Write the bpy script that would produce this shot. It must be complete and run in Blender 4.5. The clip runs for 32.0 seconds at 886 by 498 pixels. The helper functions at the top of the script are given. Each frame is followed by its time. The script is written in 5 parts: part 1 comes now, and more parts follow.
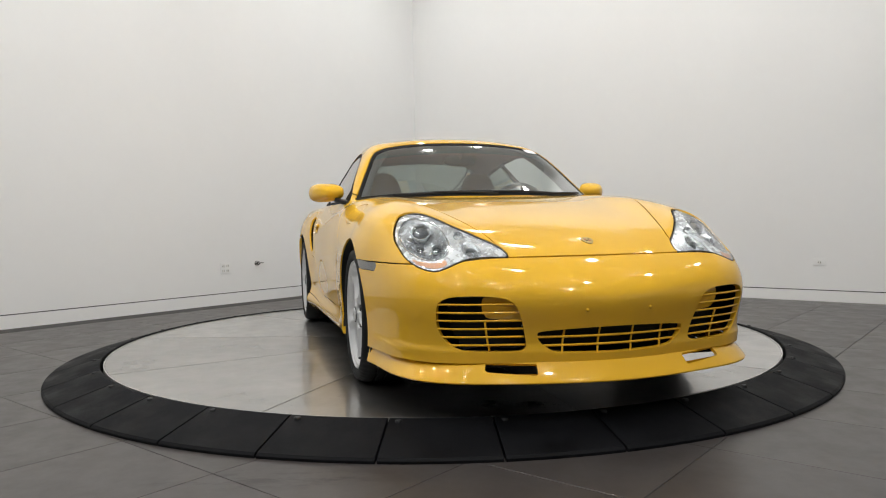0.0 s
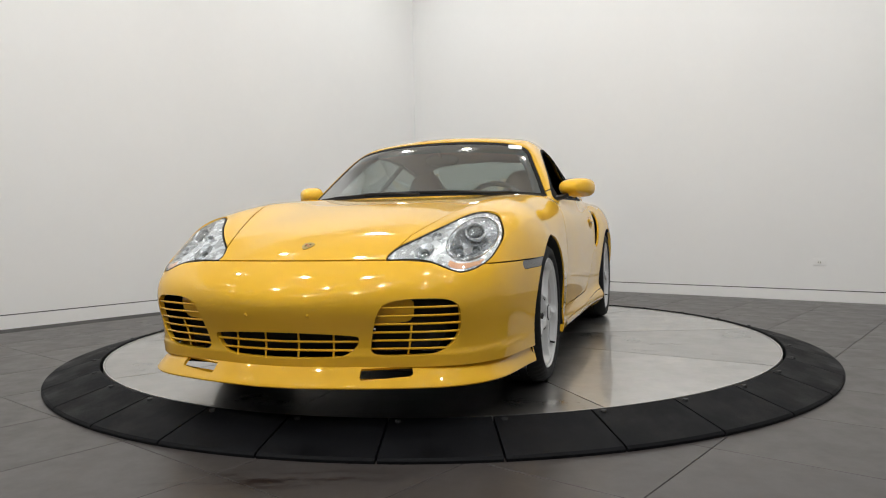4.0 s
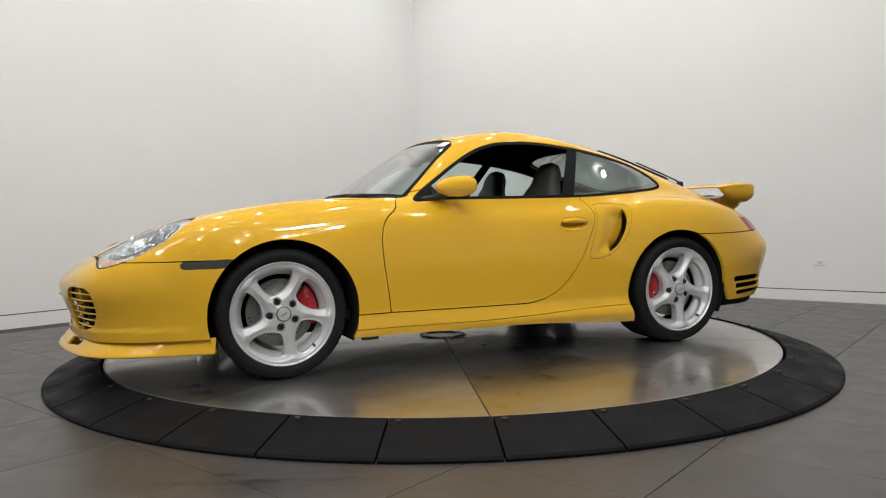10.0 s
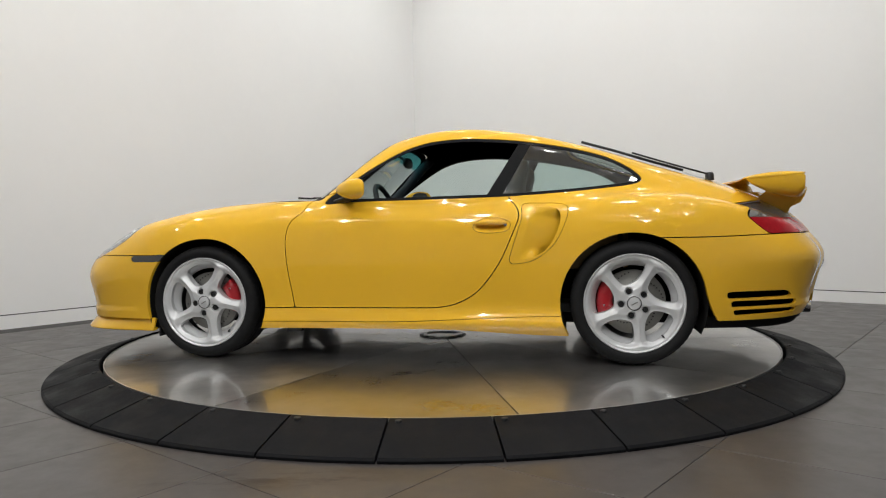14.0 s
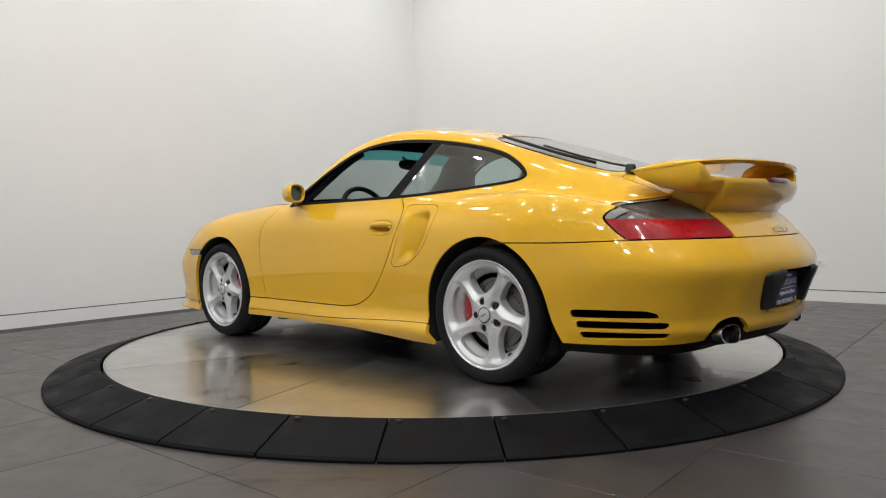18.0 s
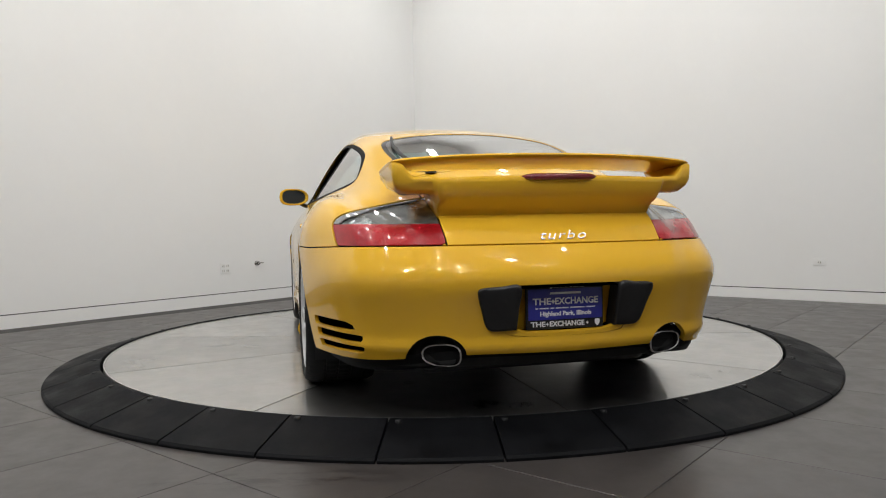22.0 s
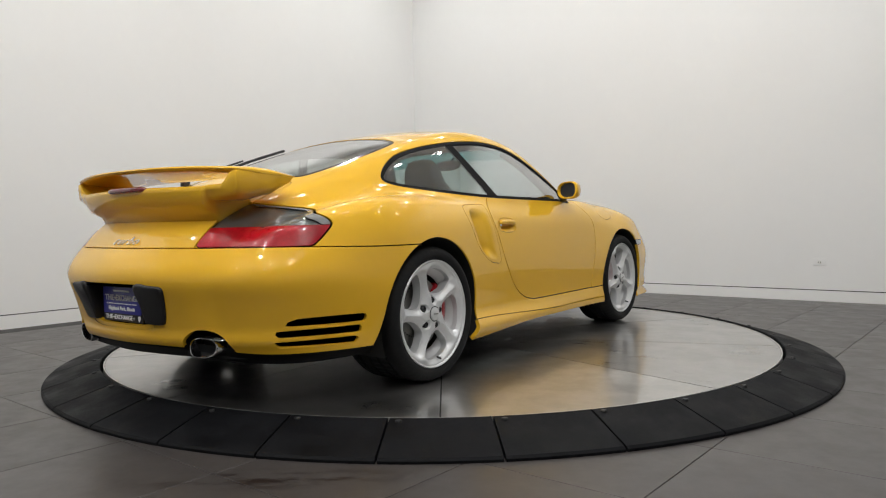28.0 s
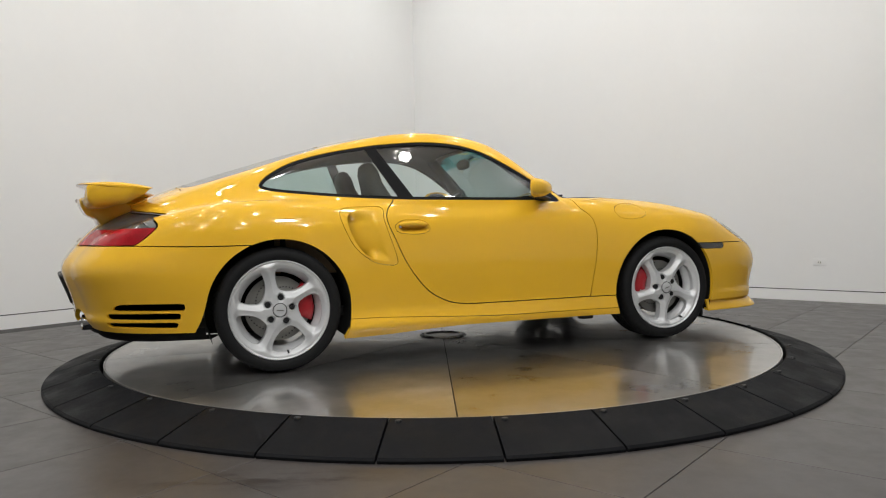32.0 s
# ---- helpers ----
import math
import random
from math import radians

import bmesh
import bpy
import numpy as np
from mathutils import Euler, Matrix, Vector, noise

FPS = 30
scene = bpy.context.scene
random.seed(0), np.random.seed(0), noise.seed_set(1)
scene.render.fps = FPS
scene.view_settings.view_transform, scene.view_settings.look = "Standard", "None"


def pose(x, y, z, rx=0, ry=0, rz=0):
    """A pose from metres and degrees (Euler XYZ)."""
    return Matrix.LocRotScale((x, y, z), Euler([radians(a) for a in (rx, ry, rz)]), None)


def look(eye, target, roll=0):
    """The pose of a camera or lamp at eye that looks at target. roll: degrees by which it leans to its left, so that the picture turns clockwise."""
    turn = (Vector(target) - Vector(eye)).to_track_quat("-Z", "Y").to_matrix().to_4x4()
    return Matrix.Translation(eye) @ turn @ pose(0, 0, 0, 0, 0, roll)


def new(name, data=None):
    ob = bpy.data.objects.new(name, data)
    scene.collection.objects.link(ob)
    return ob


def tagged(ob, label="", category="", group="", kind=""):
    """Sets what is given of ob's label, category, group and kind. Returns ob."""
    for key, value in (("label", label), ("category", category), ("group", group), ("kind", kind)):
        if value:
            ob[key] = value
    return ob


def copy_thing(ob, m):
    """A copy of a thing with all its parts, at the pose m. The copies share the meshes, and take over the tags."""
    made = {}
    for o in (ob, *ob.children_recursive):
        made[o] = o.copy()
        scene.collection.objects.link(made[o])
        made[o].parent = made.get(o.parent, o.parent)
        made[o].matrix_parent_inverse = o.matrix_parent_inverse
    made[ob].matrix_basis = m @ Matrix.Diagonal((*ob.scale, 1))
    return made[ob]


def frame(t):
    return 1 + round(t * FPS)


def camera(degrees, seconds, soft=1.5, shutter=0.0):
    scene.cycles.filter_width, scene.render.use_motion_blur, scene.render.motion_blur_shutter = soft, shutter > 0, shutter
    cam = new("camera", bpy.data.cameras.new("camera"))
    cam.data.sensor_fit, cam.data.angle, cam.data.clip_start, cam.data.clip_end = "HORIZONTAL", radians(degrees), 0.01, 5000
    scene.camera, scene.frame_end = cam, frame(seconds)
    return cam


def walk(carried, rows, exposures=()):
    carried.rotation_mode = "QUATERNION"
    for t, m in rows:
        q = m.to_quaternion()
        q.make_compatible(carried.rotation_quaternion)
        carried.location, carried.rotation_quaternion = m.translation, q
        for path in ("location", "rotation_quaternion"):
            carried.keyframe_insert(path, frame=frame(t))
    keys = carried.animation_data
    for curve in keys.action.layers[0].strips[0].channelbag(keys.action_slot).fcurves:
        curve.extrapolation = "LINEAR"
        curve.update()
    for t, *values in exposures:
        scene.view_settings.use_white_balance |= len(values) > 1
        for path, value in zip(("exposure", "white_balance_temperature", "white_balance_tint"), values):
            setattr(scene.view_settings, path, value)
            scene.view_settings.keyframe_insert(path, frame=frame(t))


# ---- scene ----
cam = camera(63.332, 32.0, soft=1.15)
EYE = (0.0, -4.7245, 0.735)
VIEW = Matrix.Translation(EYE) @ pose(0, 0, 0, 90 - 2.0175, 0, -0.1384) @ pose(0, 0, 0, 0, 0, -1.0719)
walk(cam, [(0.0, VIEW), (32.0, VIEW)], exposures=[(0.0, 0.0), (32.0, 0.0)])

TABLE_R, RING_R, FLOOR_Z = 2.035, 2.322, -0.078
SHIFT = (0.0303, 0.0772)          # where the car stands on the turntable


def heading(t):
    """Degrees by which the turntable has turned at t seconds."""
    s = t - 16
    return -73.5631 - 8.3006 * t - 0.00551 * s * s - 0.00023056 * (s ** 3 - 256 * s)


# ---- the room's axes: across (from the left wall) and along (towards the right wall) ----
ROOM_TURN = radians(-39.5)
ACROSS = Vector((math.cos(ROOM_TURN), math.sin(ROOM_TURN), 0))
ALONG = Vector((-math.sin(ROOM_TURN), math.cos(ROOM_TURN), 0))
ROOM = Matrix(((ACROSS.x, ALONG.x, 0, 0), (ACROSS.y, ALONG.y, 0, 0), (0, 0, 1, FLOOR_Z), (0, 0, 0, 1)))
P0, P1, Q0, Q1, CEIL = -3.709, 8.2, -8.6, 3.97, 4.7

# ---- light: the hall has no daylight, only ceiling lamps and four added fill lamps ----
WALL_WATTS, NEAR_WATTS, FAR_WATTS, FILL_WATTS = 9.3, 4.4, 12.2, 34.0
world = bpy.data.worlds.new("hall_air")
scene.world = world
world.use_nodes = True
world.node_tree.nodes["Background"].inputs[0].default_value = (0.9, 0.95, 1.0, 1)
world.node_tree.nodes["Background"].inputs[1].default_value = 0.02


def area_lamp(name, place, aim, size, watts, color, size_y=None, spread=180):
    data = bpy.data.lights.new(name, "AREA")
    data.shape = "RECTANGLE" if size_y else "DISK"
    data.size, data.energy, data.color, data.spread = size, watts, color, radians(spread)
    if size_y:
        data.size_y = size_y
    ob = new(name, data)
    ob.matrix_world = ROOM @ look(place, aim)
    return ob

# ---- materials ----
def nodes_of(name):
    mat = bpy.data.materials.new(name)
    mat.use_nodes = True
    nt = mat.node_tree
    return mat, nt, nt.nodes["Principled BSDF"]


def add_node(nt, kind, **values):
    n = nt.nodes.new(kind)
    for key, value in values.items():
        n.inputs[key].default_value = value
    return n


def mottle(nt, scale, detail=4, rough=0.6, stretch=(1, 1, 1), space="Object"):
    """Noise at a real-world scale, in the thing's own space."""
    tc = nt.nodes.new("ShaderNodeTexCoord")
    mp = nt.nodes.new("ShaderNodeMapping")
    mp.inputs["Scale"].default_value = stretch
    nz = add_node(nt, "ShaderNodeTexNoise", Scale=scale, Detail=detail, Roughness=rough)
    nt.links.new(tc.outputs[space], mp.inputs["Vector"])
    nt.links.new(mp.outputs[0], nz.inputs["Vector"])
    return nz.outputs["Fac"]


def spread_of(nt, fac, lo, hi, a=0.3, b=0.7):
    m = add_node(nt, "ShaderNodeMapRange")
    m.inputs["From Min"].default_value, m.inputs["From Max"].default_value = a, b
    m.inputs["To Min"].default_value, m.inputs["To Max"].default_value = lo, hi
    nt.links.new(fac, m.inputs["Value"])
    return m.outputs[0]


def blend_of(nt, fac, c0, c1):
    m = nt.nodes.new("ShaderNodeMix")
    m.data_type = "RGBA"
    nt.links.new(fac, m.inputs[0])
    m.inputs[6].default_value, m.inputs[7].default_value = (*c0, 1), (*c1, 1)
    return m.outputs[2]


def bump_of(nt, bsdf, fac, strength, distance):
    b = add_node(nt, "ShaderNodeBump", Strength=strength, Distance=distance)
    nt.links.new(fac, b.inputs["Height"])
    nt.links.new(b.outputs[0], bsdf.inputs["Normal"])


def surface(name, color, rough=0.5, metal=0.0, vary=0.12, scale=6.0, rough_vary=0.06, bump=0.0, bump_scale=120.0, coat=0.0, **more):
    """A solid surface with broad and fine changes of tone, gloss and relief."""
    mat, nt, b = nodes_of(name)
    b.inputs["Metallic"].default_value = metal
    broad, fine = mottle(nt, scale), mottle(nt, scale * 14)
    mix = nt.nodes.new("ShaderNodeMath")
    mix.operation = "MULTIPLY_ADD"
    nt.links.new(fine, mix.inputs[0])
    mix.inputs[1].default_value = 0.4
    nt.links.new(broad, mix.inputs[2])
    fac = spread_of(nt, mix.outputs[0], 0, 1, 0.45, 0.95)
    lo, hi = [c * (1 - vary) for c in color], [min(1, c * (1 + vary)) for c in color]
    nt.links.new(blend_of(nt, fac, lo, hi), b.inputs["Base Color"])
    nt.links.new(spread_of(nt, broad, max(0.02, rough - rough_vary), min(1, rough + rough_vary)), b.inputs["Roughness"])
    if bump:
        bump_of(nt, b, mottle(nt, bump_scale, 3), bump, 0.002)
    if coat:
        b.inputs["Coat Weight"].default_value, b.inputs["Coat Roughness"].default_value = coat, 0.008
    for key, value in more.items():
        b.inputs[key.replace("_", " ")].default_value = value
    return mat


def plain_glass(name, color, rough=0.02, bend=2.0, least=0.10):
    """Thin glass: a clear pane that lets light through and mirrors at a slant."""
    mat = bpy.data.materials.new(name)
    mat.use_nodes = True
    nt = mat.node_tree
    out = nt.nodes["Material Output"]
    nt.nodes.remove(nt.nodes["Principled BSDF"])
    clear = nt.nodes.new("ShaderNodeBsdfTransparent")
    clear.inputs[0].default_value = (*color, 1)
    gloss = nt.nodes.new("ShaderNodeBsdfGlossy")
    gloss.inputs["Roughness"].default_value = rough
    lw = add_node(nt, "ShaderNodeLayerWeight", Blend=0.5)
    steep = nt.nodes.new("ShaderNodeMath")
    steep.operation = "POWER"
    nt.links.new(lw.outputs["Facing"], steep.inputs[0])
    steep.inputs[1].default_value = bend
    gain = nt.nodes.new("ShaderNodeMath")
    gain.operation = "MULTIPLY_ADD"
    nt.links.new(steep.outputs[0], gain.inputs[0])
    gain.inputs[1].default_value, gain.inputs[2].default_value = 0.9, least
    mx = nt.nodes.new("ShaderNodeMixShader")
    nt.links.new(gain.outputs[0], mx.inputs[0])
    nt.links.new(clear.outputs[0], mx.inputs[1])
    nt.links.new(gloss.outputs[0], mx.inputs[2])
    nt.links.new(mx.outputs[0], out.inputs[0])
    return mat


def lamp_glow(name, color, strength):
    mat, nt, b = nodes_of(name)
    b.inputs["Base Color"].default_value = (*color, 1)
    b.inputs["Emission Color"].default_value = (*color, 1)
    b.inputs["Emission Strength"].default_value = strength
    return mat


YELLOW = surface("yellow_paint", (0.80, 0.455, 0.026), 0.45, vary=0.02, scale=2.0, rough_vary=0.03, coat=1.0, Specular_IOR_Level=0.03, Coat_IOR=1.68)
WALL_PAINT = surface("white_wall_paint", (0.80, 0.80, 0.79), 0.7, vary=0.015, scale=0.7, bump=0.08, bump_scale=260)
# paint of the two unseen walls, its tone picked for the light they bounce
FAR_PAINT = surface("unseen_wall_paint", (0.76, 0.76, 0.75), 0.8, vary=0.05)
CEILING_PAINT = surface("ceiling_paint", (0.86, 0.86, 0.85), 0.9, vary=0.03)
RUBBER = surface("black_rubber", (0.0066, 0.0068, 0.0080), 0.58, vary=0.4, scale=5, rough_vary=0.14, bump=0.3, bump_scale=300, Specular_IOR_Level=0.07)
TYRE = surface("tyre_rubber", (0.007, 0.007, 0.0075), 0.72, vary=0.25, scale=9, bump=0.2, bump_scale=200, Specular_IOR_Level=0.25)
TRIM_BLACK = surface("matt_black_trim", (0.006, 0.006, 0.0065), 0.75, vary=0.15, Specular_IOR_Level=0.15)
BLACK = surface("black_plastic", (0.012, 0.012, 0.013), 0.45, vary=0.2, bump=0.15, bump_scale=500)
# near-black for dark parts, and for sheets that replace shade in gaps and openings
SHUT = surface("dark_gap", (0.008, 0.008, 0.008), 0.8, vary=0.2)
SILVER = surface("silver_wheel_paint", (0.60, 0.605, 0.61), 0.35, 0.3, vary=0.04, coat=0.5)
CHROME = surface("chrome", (0.75, 0.75, 0.76), 0.09, 1.0, vary=0.05, rough_vary=0.04)


def steel_mat():
    """Brushed stainless sheet under a thin film: a broad sheen with a sharper image in it, smears and scuffs."""
    mat, nt, b = nodes_of("brushed_steel")
    b.inputs["Metallic"].default_value = 0.98
    broad = mottle(nt, 1.7, 5)
    smear = mottle(nt, 4.5, 6, 0.65)
    brush = mottle(nt, 60, 3, 0.7, (1, 14, 1))
    info = nt.nodes.new("ShaderNodeObjectInfo")
    tone = nt.nodes.new("ShaderNodeMath")
    tone.operation = "MULTIPLY_ADD"
    nt.links.new(info.outputs["Random"], tone.inputs[0])
    tone.inputs[1].default_value = 0.35
    nt.links.new(broad, tone.inputs[2])
    nt.links.new(blend_of(nt, spread_of(nt, tone.outputs[0], 0, 1, 0.35, 1.0), (0.39, 0.384, 0.37), (0.61, 0.598, 0.58)), b.inputs["Base Color"])
    s = nt.nodes.new("ShaderNodeMath")
    s.operation = "MULTIPLY_ADD"
    nt.links.new(brush, s.inputs[0])
    s.inputs[1].default_value = 0.08
    nt.links.new(spread_of(nt, tone.outputs[0], 0.22, 0.40, 0.35, 1.0), s.inputs[2])
    nt.links.new(s.outputs[0], b.inputs["Roughness"])
    b.inputs["Coat IOR"].default_value = 1.85
    film = nt.nodes.new("ShaderNodeMath")
    film.operation = "MULTIPLY"
    nt.links.new(spread_of(nt, info.outputs["Random"], 0.60, 1.0, 0.0, 1.0), film.inputs[0])
    nt.links.new(spread_of(nt, smear, 0.60, 1.0, 0.38, 0.6), film.inputs[1])
    nt.links.new(film.outputs[0], b.inputs["Coat Weight"])
    nt.links.new(spread_of(nt, smear, 0.11, 0.06, 0.38, 0.6), b.inputs["Coat Roughness"])
    bump_of(nt, b, brush, 0.05, 0.001)
    return mat


STEEL = steel_mat()


def tile_mat():
    """Grey porcelain, each tile a little different."""
    mat, nt, b = nodes_of("grey_porcelain")
    info = nt.nodes.new("ShaderNodeObjectInfo")
    geo = nt.nodes.new("ShaderNodeNewGeometry")
    add = nt.nodes.new("ShaderNodeMath")
    add.operation = "ADD"
    nt.links.new(info.outputs["Random"], add.inputs[0])
    nt.links.new(geo.outputs["Random Per Island"], add.inputs[1])
    tc = nt.nodes.new("ShaderNodeTexCoord")
    nz = add_node(nt, "ShaderNodeTexNoise", Scale=3.0, Detail=5.0, Roughness=0.6)
    nt.links.new(tc.outputs["Object"], nz.inputs["Vector"])
    f = nt.nodes.new("ShaderNodeMath")
    f.operation = "MULTIPLY_ADD"
    nt.links.new(add.outputs[0], f.inputs[0])
    f.inputs[1].default_value = 0.22
    nt.links.new(nz.outputs["Fac"], f.inputs[2])
    fac = spread_of(nt, f.outputs[0], 0, 1, 0.35, 0.95)
    base = blend_of(nt, fac, (0.043, 0.0375, 0.0355), (0.060, 0.053, 0.050))
    # a dark brown streaked patch on the floor before the ramp
    mp = nt.nodes.new("ShaderNodeMapping")
    mp.inputs["Location"].default_value, mp.inputs["Scale"].default_value = (1.16, 21.87, 0), (2.0, 9.0, 0)
    nt.links.new(geo.outputs["Position"], mp.inputs["Vector"])
    far = nt.nodes.new("ShaderNodeVectorMath")
    far.operation = "LENGTH"
    nt.links.new(mp.outputs[0], far.inputs[0])
    streak = add_node(nt, "ShaderNodeTexNoise", Scale=9.0, Detail=6.0, Roughness=0.7)
    squeeze = nt.nodes.new("ShaderNodeMapping")
    squeeze.inputs["Scale"].default_value = (0.8, 2.6, 1)
    nt.links.new(geo.outputs["Position"], squeeze.inputs["Vector"])
    nt.links.new(squeeze.outputs[0], streak.inputs["Vector"])
    mask = nt.nodes.new("ShaderNodeMath")
    mask.operation = "MULTIPLY"
    nt.links.new(spread_of(nt, far.outputs["Value"], 1, 0, 0.45, 1.0), mask.inputs[0])
    nt.links.new(spread_of(nt, streak.outputs["Fac"], 0, 0.9, 0.47, 0.57), mask.inputs[1])
    mx = nt.nodes.new("ShaderNodeMix")
    mx.data_type = "RGBA"
    nt.links.new(mask.outputs[0], mx.inputs[0])
    nt.links.new(base, mx.inputs[6])
    mx.inputs[7].default_value = (0.010, 0.005, 0.004, 1)
    nt.links.new(mx.outputs[2], b.inputs["Base Color"])
    wear = add_node(nt, "ShaderNodeTexNoise", Scale=5.0, Detail=6.0, Roughness=0.65)
    nt.links.new(tc.outputs["Object"], wear.inputs["Vector"])
    nt.links.new(spread_of(nt, wear.outputs["Fac"], 0.27, 0.42, 0.3, 0.7), b.inputs["Roughness"])
    return mat


TILE = tile_mat()
GROUT = surface("dark_grout", (0.05, 0.047, 0.045), 0.85)


# ---- mesh helpers ----
def part(name, bm, material, parent=None, label="", smooth=True):
    """Links a bmesh as one mesh object under a thing or a part."""
    me = bpy.data.meshes.new(name)
    bm.normal_update()
    bm.to_mesh(me)
    bm.free()
    if smooth:
        me.shade_smooth()
    if material:
        me.materials.append(material)
    ob = new(name, me)
    if parent:
        ob.parent = parent
    if label:
        tagged(ob, label)
    return ob


def sharp(bm, angle=35):
    for e in bm.edges:
        if len(e.link_faces) == 2 and e.calc_face_angle(0) > radians(angle):
            e.smooth = False
    return bm


def box(sx, sy, sz, bevel=0.0, at=(0, 0, 0), m=None, seg=2):
    bm = bmesh.new()
    bmesh.ops.create_cube(bm, size=1)
    bmesh.ops.scale(bm, vec=(sx, sy, sz), verts=bm.verts)
    if bevel:
        bmesh.ops.bevel(bm, geom=bm.edges[:] + bm.verts[:], offset=bevel, segments=seg, profile=0.6, affect="EDGES")
    bmesh.ops.translate(bm, vec=at, verts=bm.verts)
    if m:
        bm.transform(m)
    return sharp(bm, 50)


def lathe(profile, steps=64, axis="Y", closed=False):
    """Turns (radius, offset) round an axis."""
    bm = bmesh.new()
    rings = []
    for k in range(steps):
        a = 2 * math.pi * k / steps
        c, s = math.cos(a), math.sin(a)
        rings.append([bm.verts.new((r * c, h, r * s) if axis == "Y" else (r * c, r * s, h)) for r, h in profile])
    n = len(profile)
    for k in range(steps):
        a, b = rings[k], rings[(k + 1) % steps]
        for i in range(n if closed else n - 1):
            j = (i + 1) % n
            bm.faces.new((a[i], a[j], b[j], b[i]))
    bmesh.ops.remove_doubles(bm, verts=bm.verts, dist=1e-6)
    bmesh.ops.recalc_face_normals(bm, faces=bm.faces)
    return sharp(bm, 40)


def join(*bms):
    """Pours several bmeshes into the first."""
    base = bms[0]
    for other in bms[1:]:
        me = bpy.data.meshes.new("pour")
        other.to_mesh(me)
        other.free()
        base.from_mesh(me)
        bpy.data.meshes.remove(me)
    return base


def tube(points, radius, sides=8, closed=False):
    """A round bar along points."""
    bm = bmesh.new()
    pts = [Vector(p) for p in points]
    rings, n = [], len(pts)
    up = Vector((0.13, 0.31, 0.94))
    for i, p in enumerate(pts):
        a, b = pts[i - 1] if i or closed else p, pts[(i + 1) % n] if i < n - 1 or closed else p
        d = (b - a).normalized()
        x = d.cross(up).normalized()
        y = d.cross(x)
        rr = radius[i] if isinstance(radius, (list, tuple)) else radius
        rings.append([bm.verts.new(p + (x * math.cos(2 * math.pi * k / sides) + y * math.sin(2 * math.pi * k / sides)) * rr) for k in range(sides)])
    for i in range(n if closed else n - 1):
        a, b = rings[i], rings[(i + 1) % n]
        for k in range(sides):
            bm.faces.new((a[k], b[k], b[(k + 1) % sides], a[(k + 1) % sides]))
    if not closed:
        bm.faces.new(rings[0][::-1])
        bm.faces.new(rings[-1])
    bmesh.ops.recalc_face_normals(bm, faces=bm.faces)
    return bm


def prism(outline, depth, bevel=0.0):
    """A slab: an outline in x, y with thickness along z from 0 to depth."""
    bm = bmesh.new()
    lo = [bm.verts.new((x, y, 0)) for x, y in outline]
    hi = [bm.verts.new((x, y, depth)) for x, y in outline]
    n = len(outline)
    bm.faces.new(lo[::-1])
    top = bm.faces.new(hi)
    for i in range(n):
        bm.faces.new((lo[i], lo[(i + 1) % n], hi[(i + 1) % n], hi[i]))
    bmesh.ops.recalc_face_normals(bm, faces=bm.faces)
    if bevel:
        bmesh.ops.bevel(bm, geom=[e for e in top.edges], offset=bevel, segments=2, affect="EDGES")
    return sharp(bm)


def thing(name, label, category, place=None, group="", kind=""):
    ob = new(name)
    ob.empty_display_size = 0.1
    if place is not None:
        ob.matrix_world = place
    return tagged(ob, label, category, group, kind)

# ---- the hall ----
def slab(name, p0, p1, q0, q1, z0, z1, mat, label, category, m=ROOM):
    ob = part(name, box(p1 - p0, q1 - q0, z1 - z0, 0, ((p0 + p1) / 2, (q0 + q1) / 2, (z0 + z1) / 2)), mat, None, label, smooth=False)
    ob.matrix_world = m
    return tagged(ob, category=category, kind="structure")


floor = slab("floor", P0 - 0.2, P1 + 0.2, Q0 - 0.2, Q1 + 0.2, -0.2, -0.012, GROUT, "grey floor of large square porcelain tiles", "floor")
slab("wall_left", P0 - 0.2, P0, Q0, Q1 + 0.2, -0.012, CEIL, WALL_PAINT, "plain white painted showroom wall", "wall")
slab("wall_right", P0, P1, Q1, Q1 + 0.2, -0.012, CEIL, WALL_PAINT, "plain white painted showroom wall", "wall")
# two walls out of view, added to close the room and bounce fill light
slab("wall_back", P1, P1 + 0.2, Q0, Q1 + 0.2, -0.012, CEIL, FAR_PAINT, "unseen plain grey wall added to close the showroom", "wall")
slab("wall_side", P0, P1, Q0 - 0.2, Q0, -0.012, CEIL, FAR_PAINT, "unseen plain grey wall added to close the showroom", "wall")
slab("ceiling", P0 - 0.2, P1 + 0.2, Q0 - 0.2, Q1 + 0.2, CEIL, CEIL + 0.2, CEILING_PAINT, "pale showroom ceiling", "ceiling")

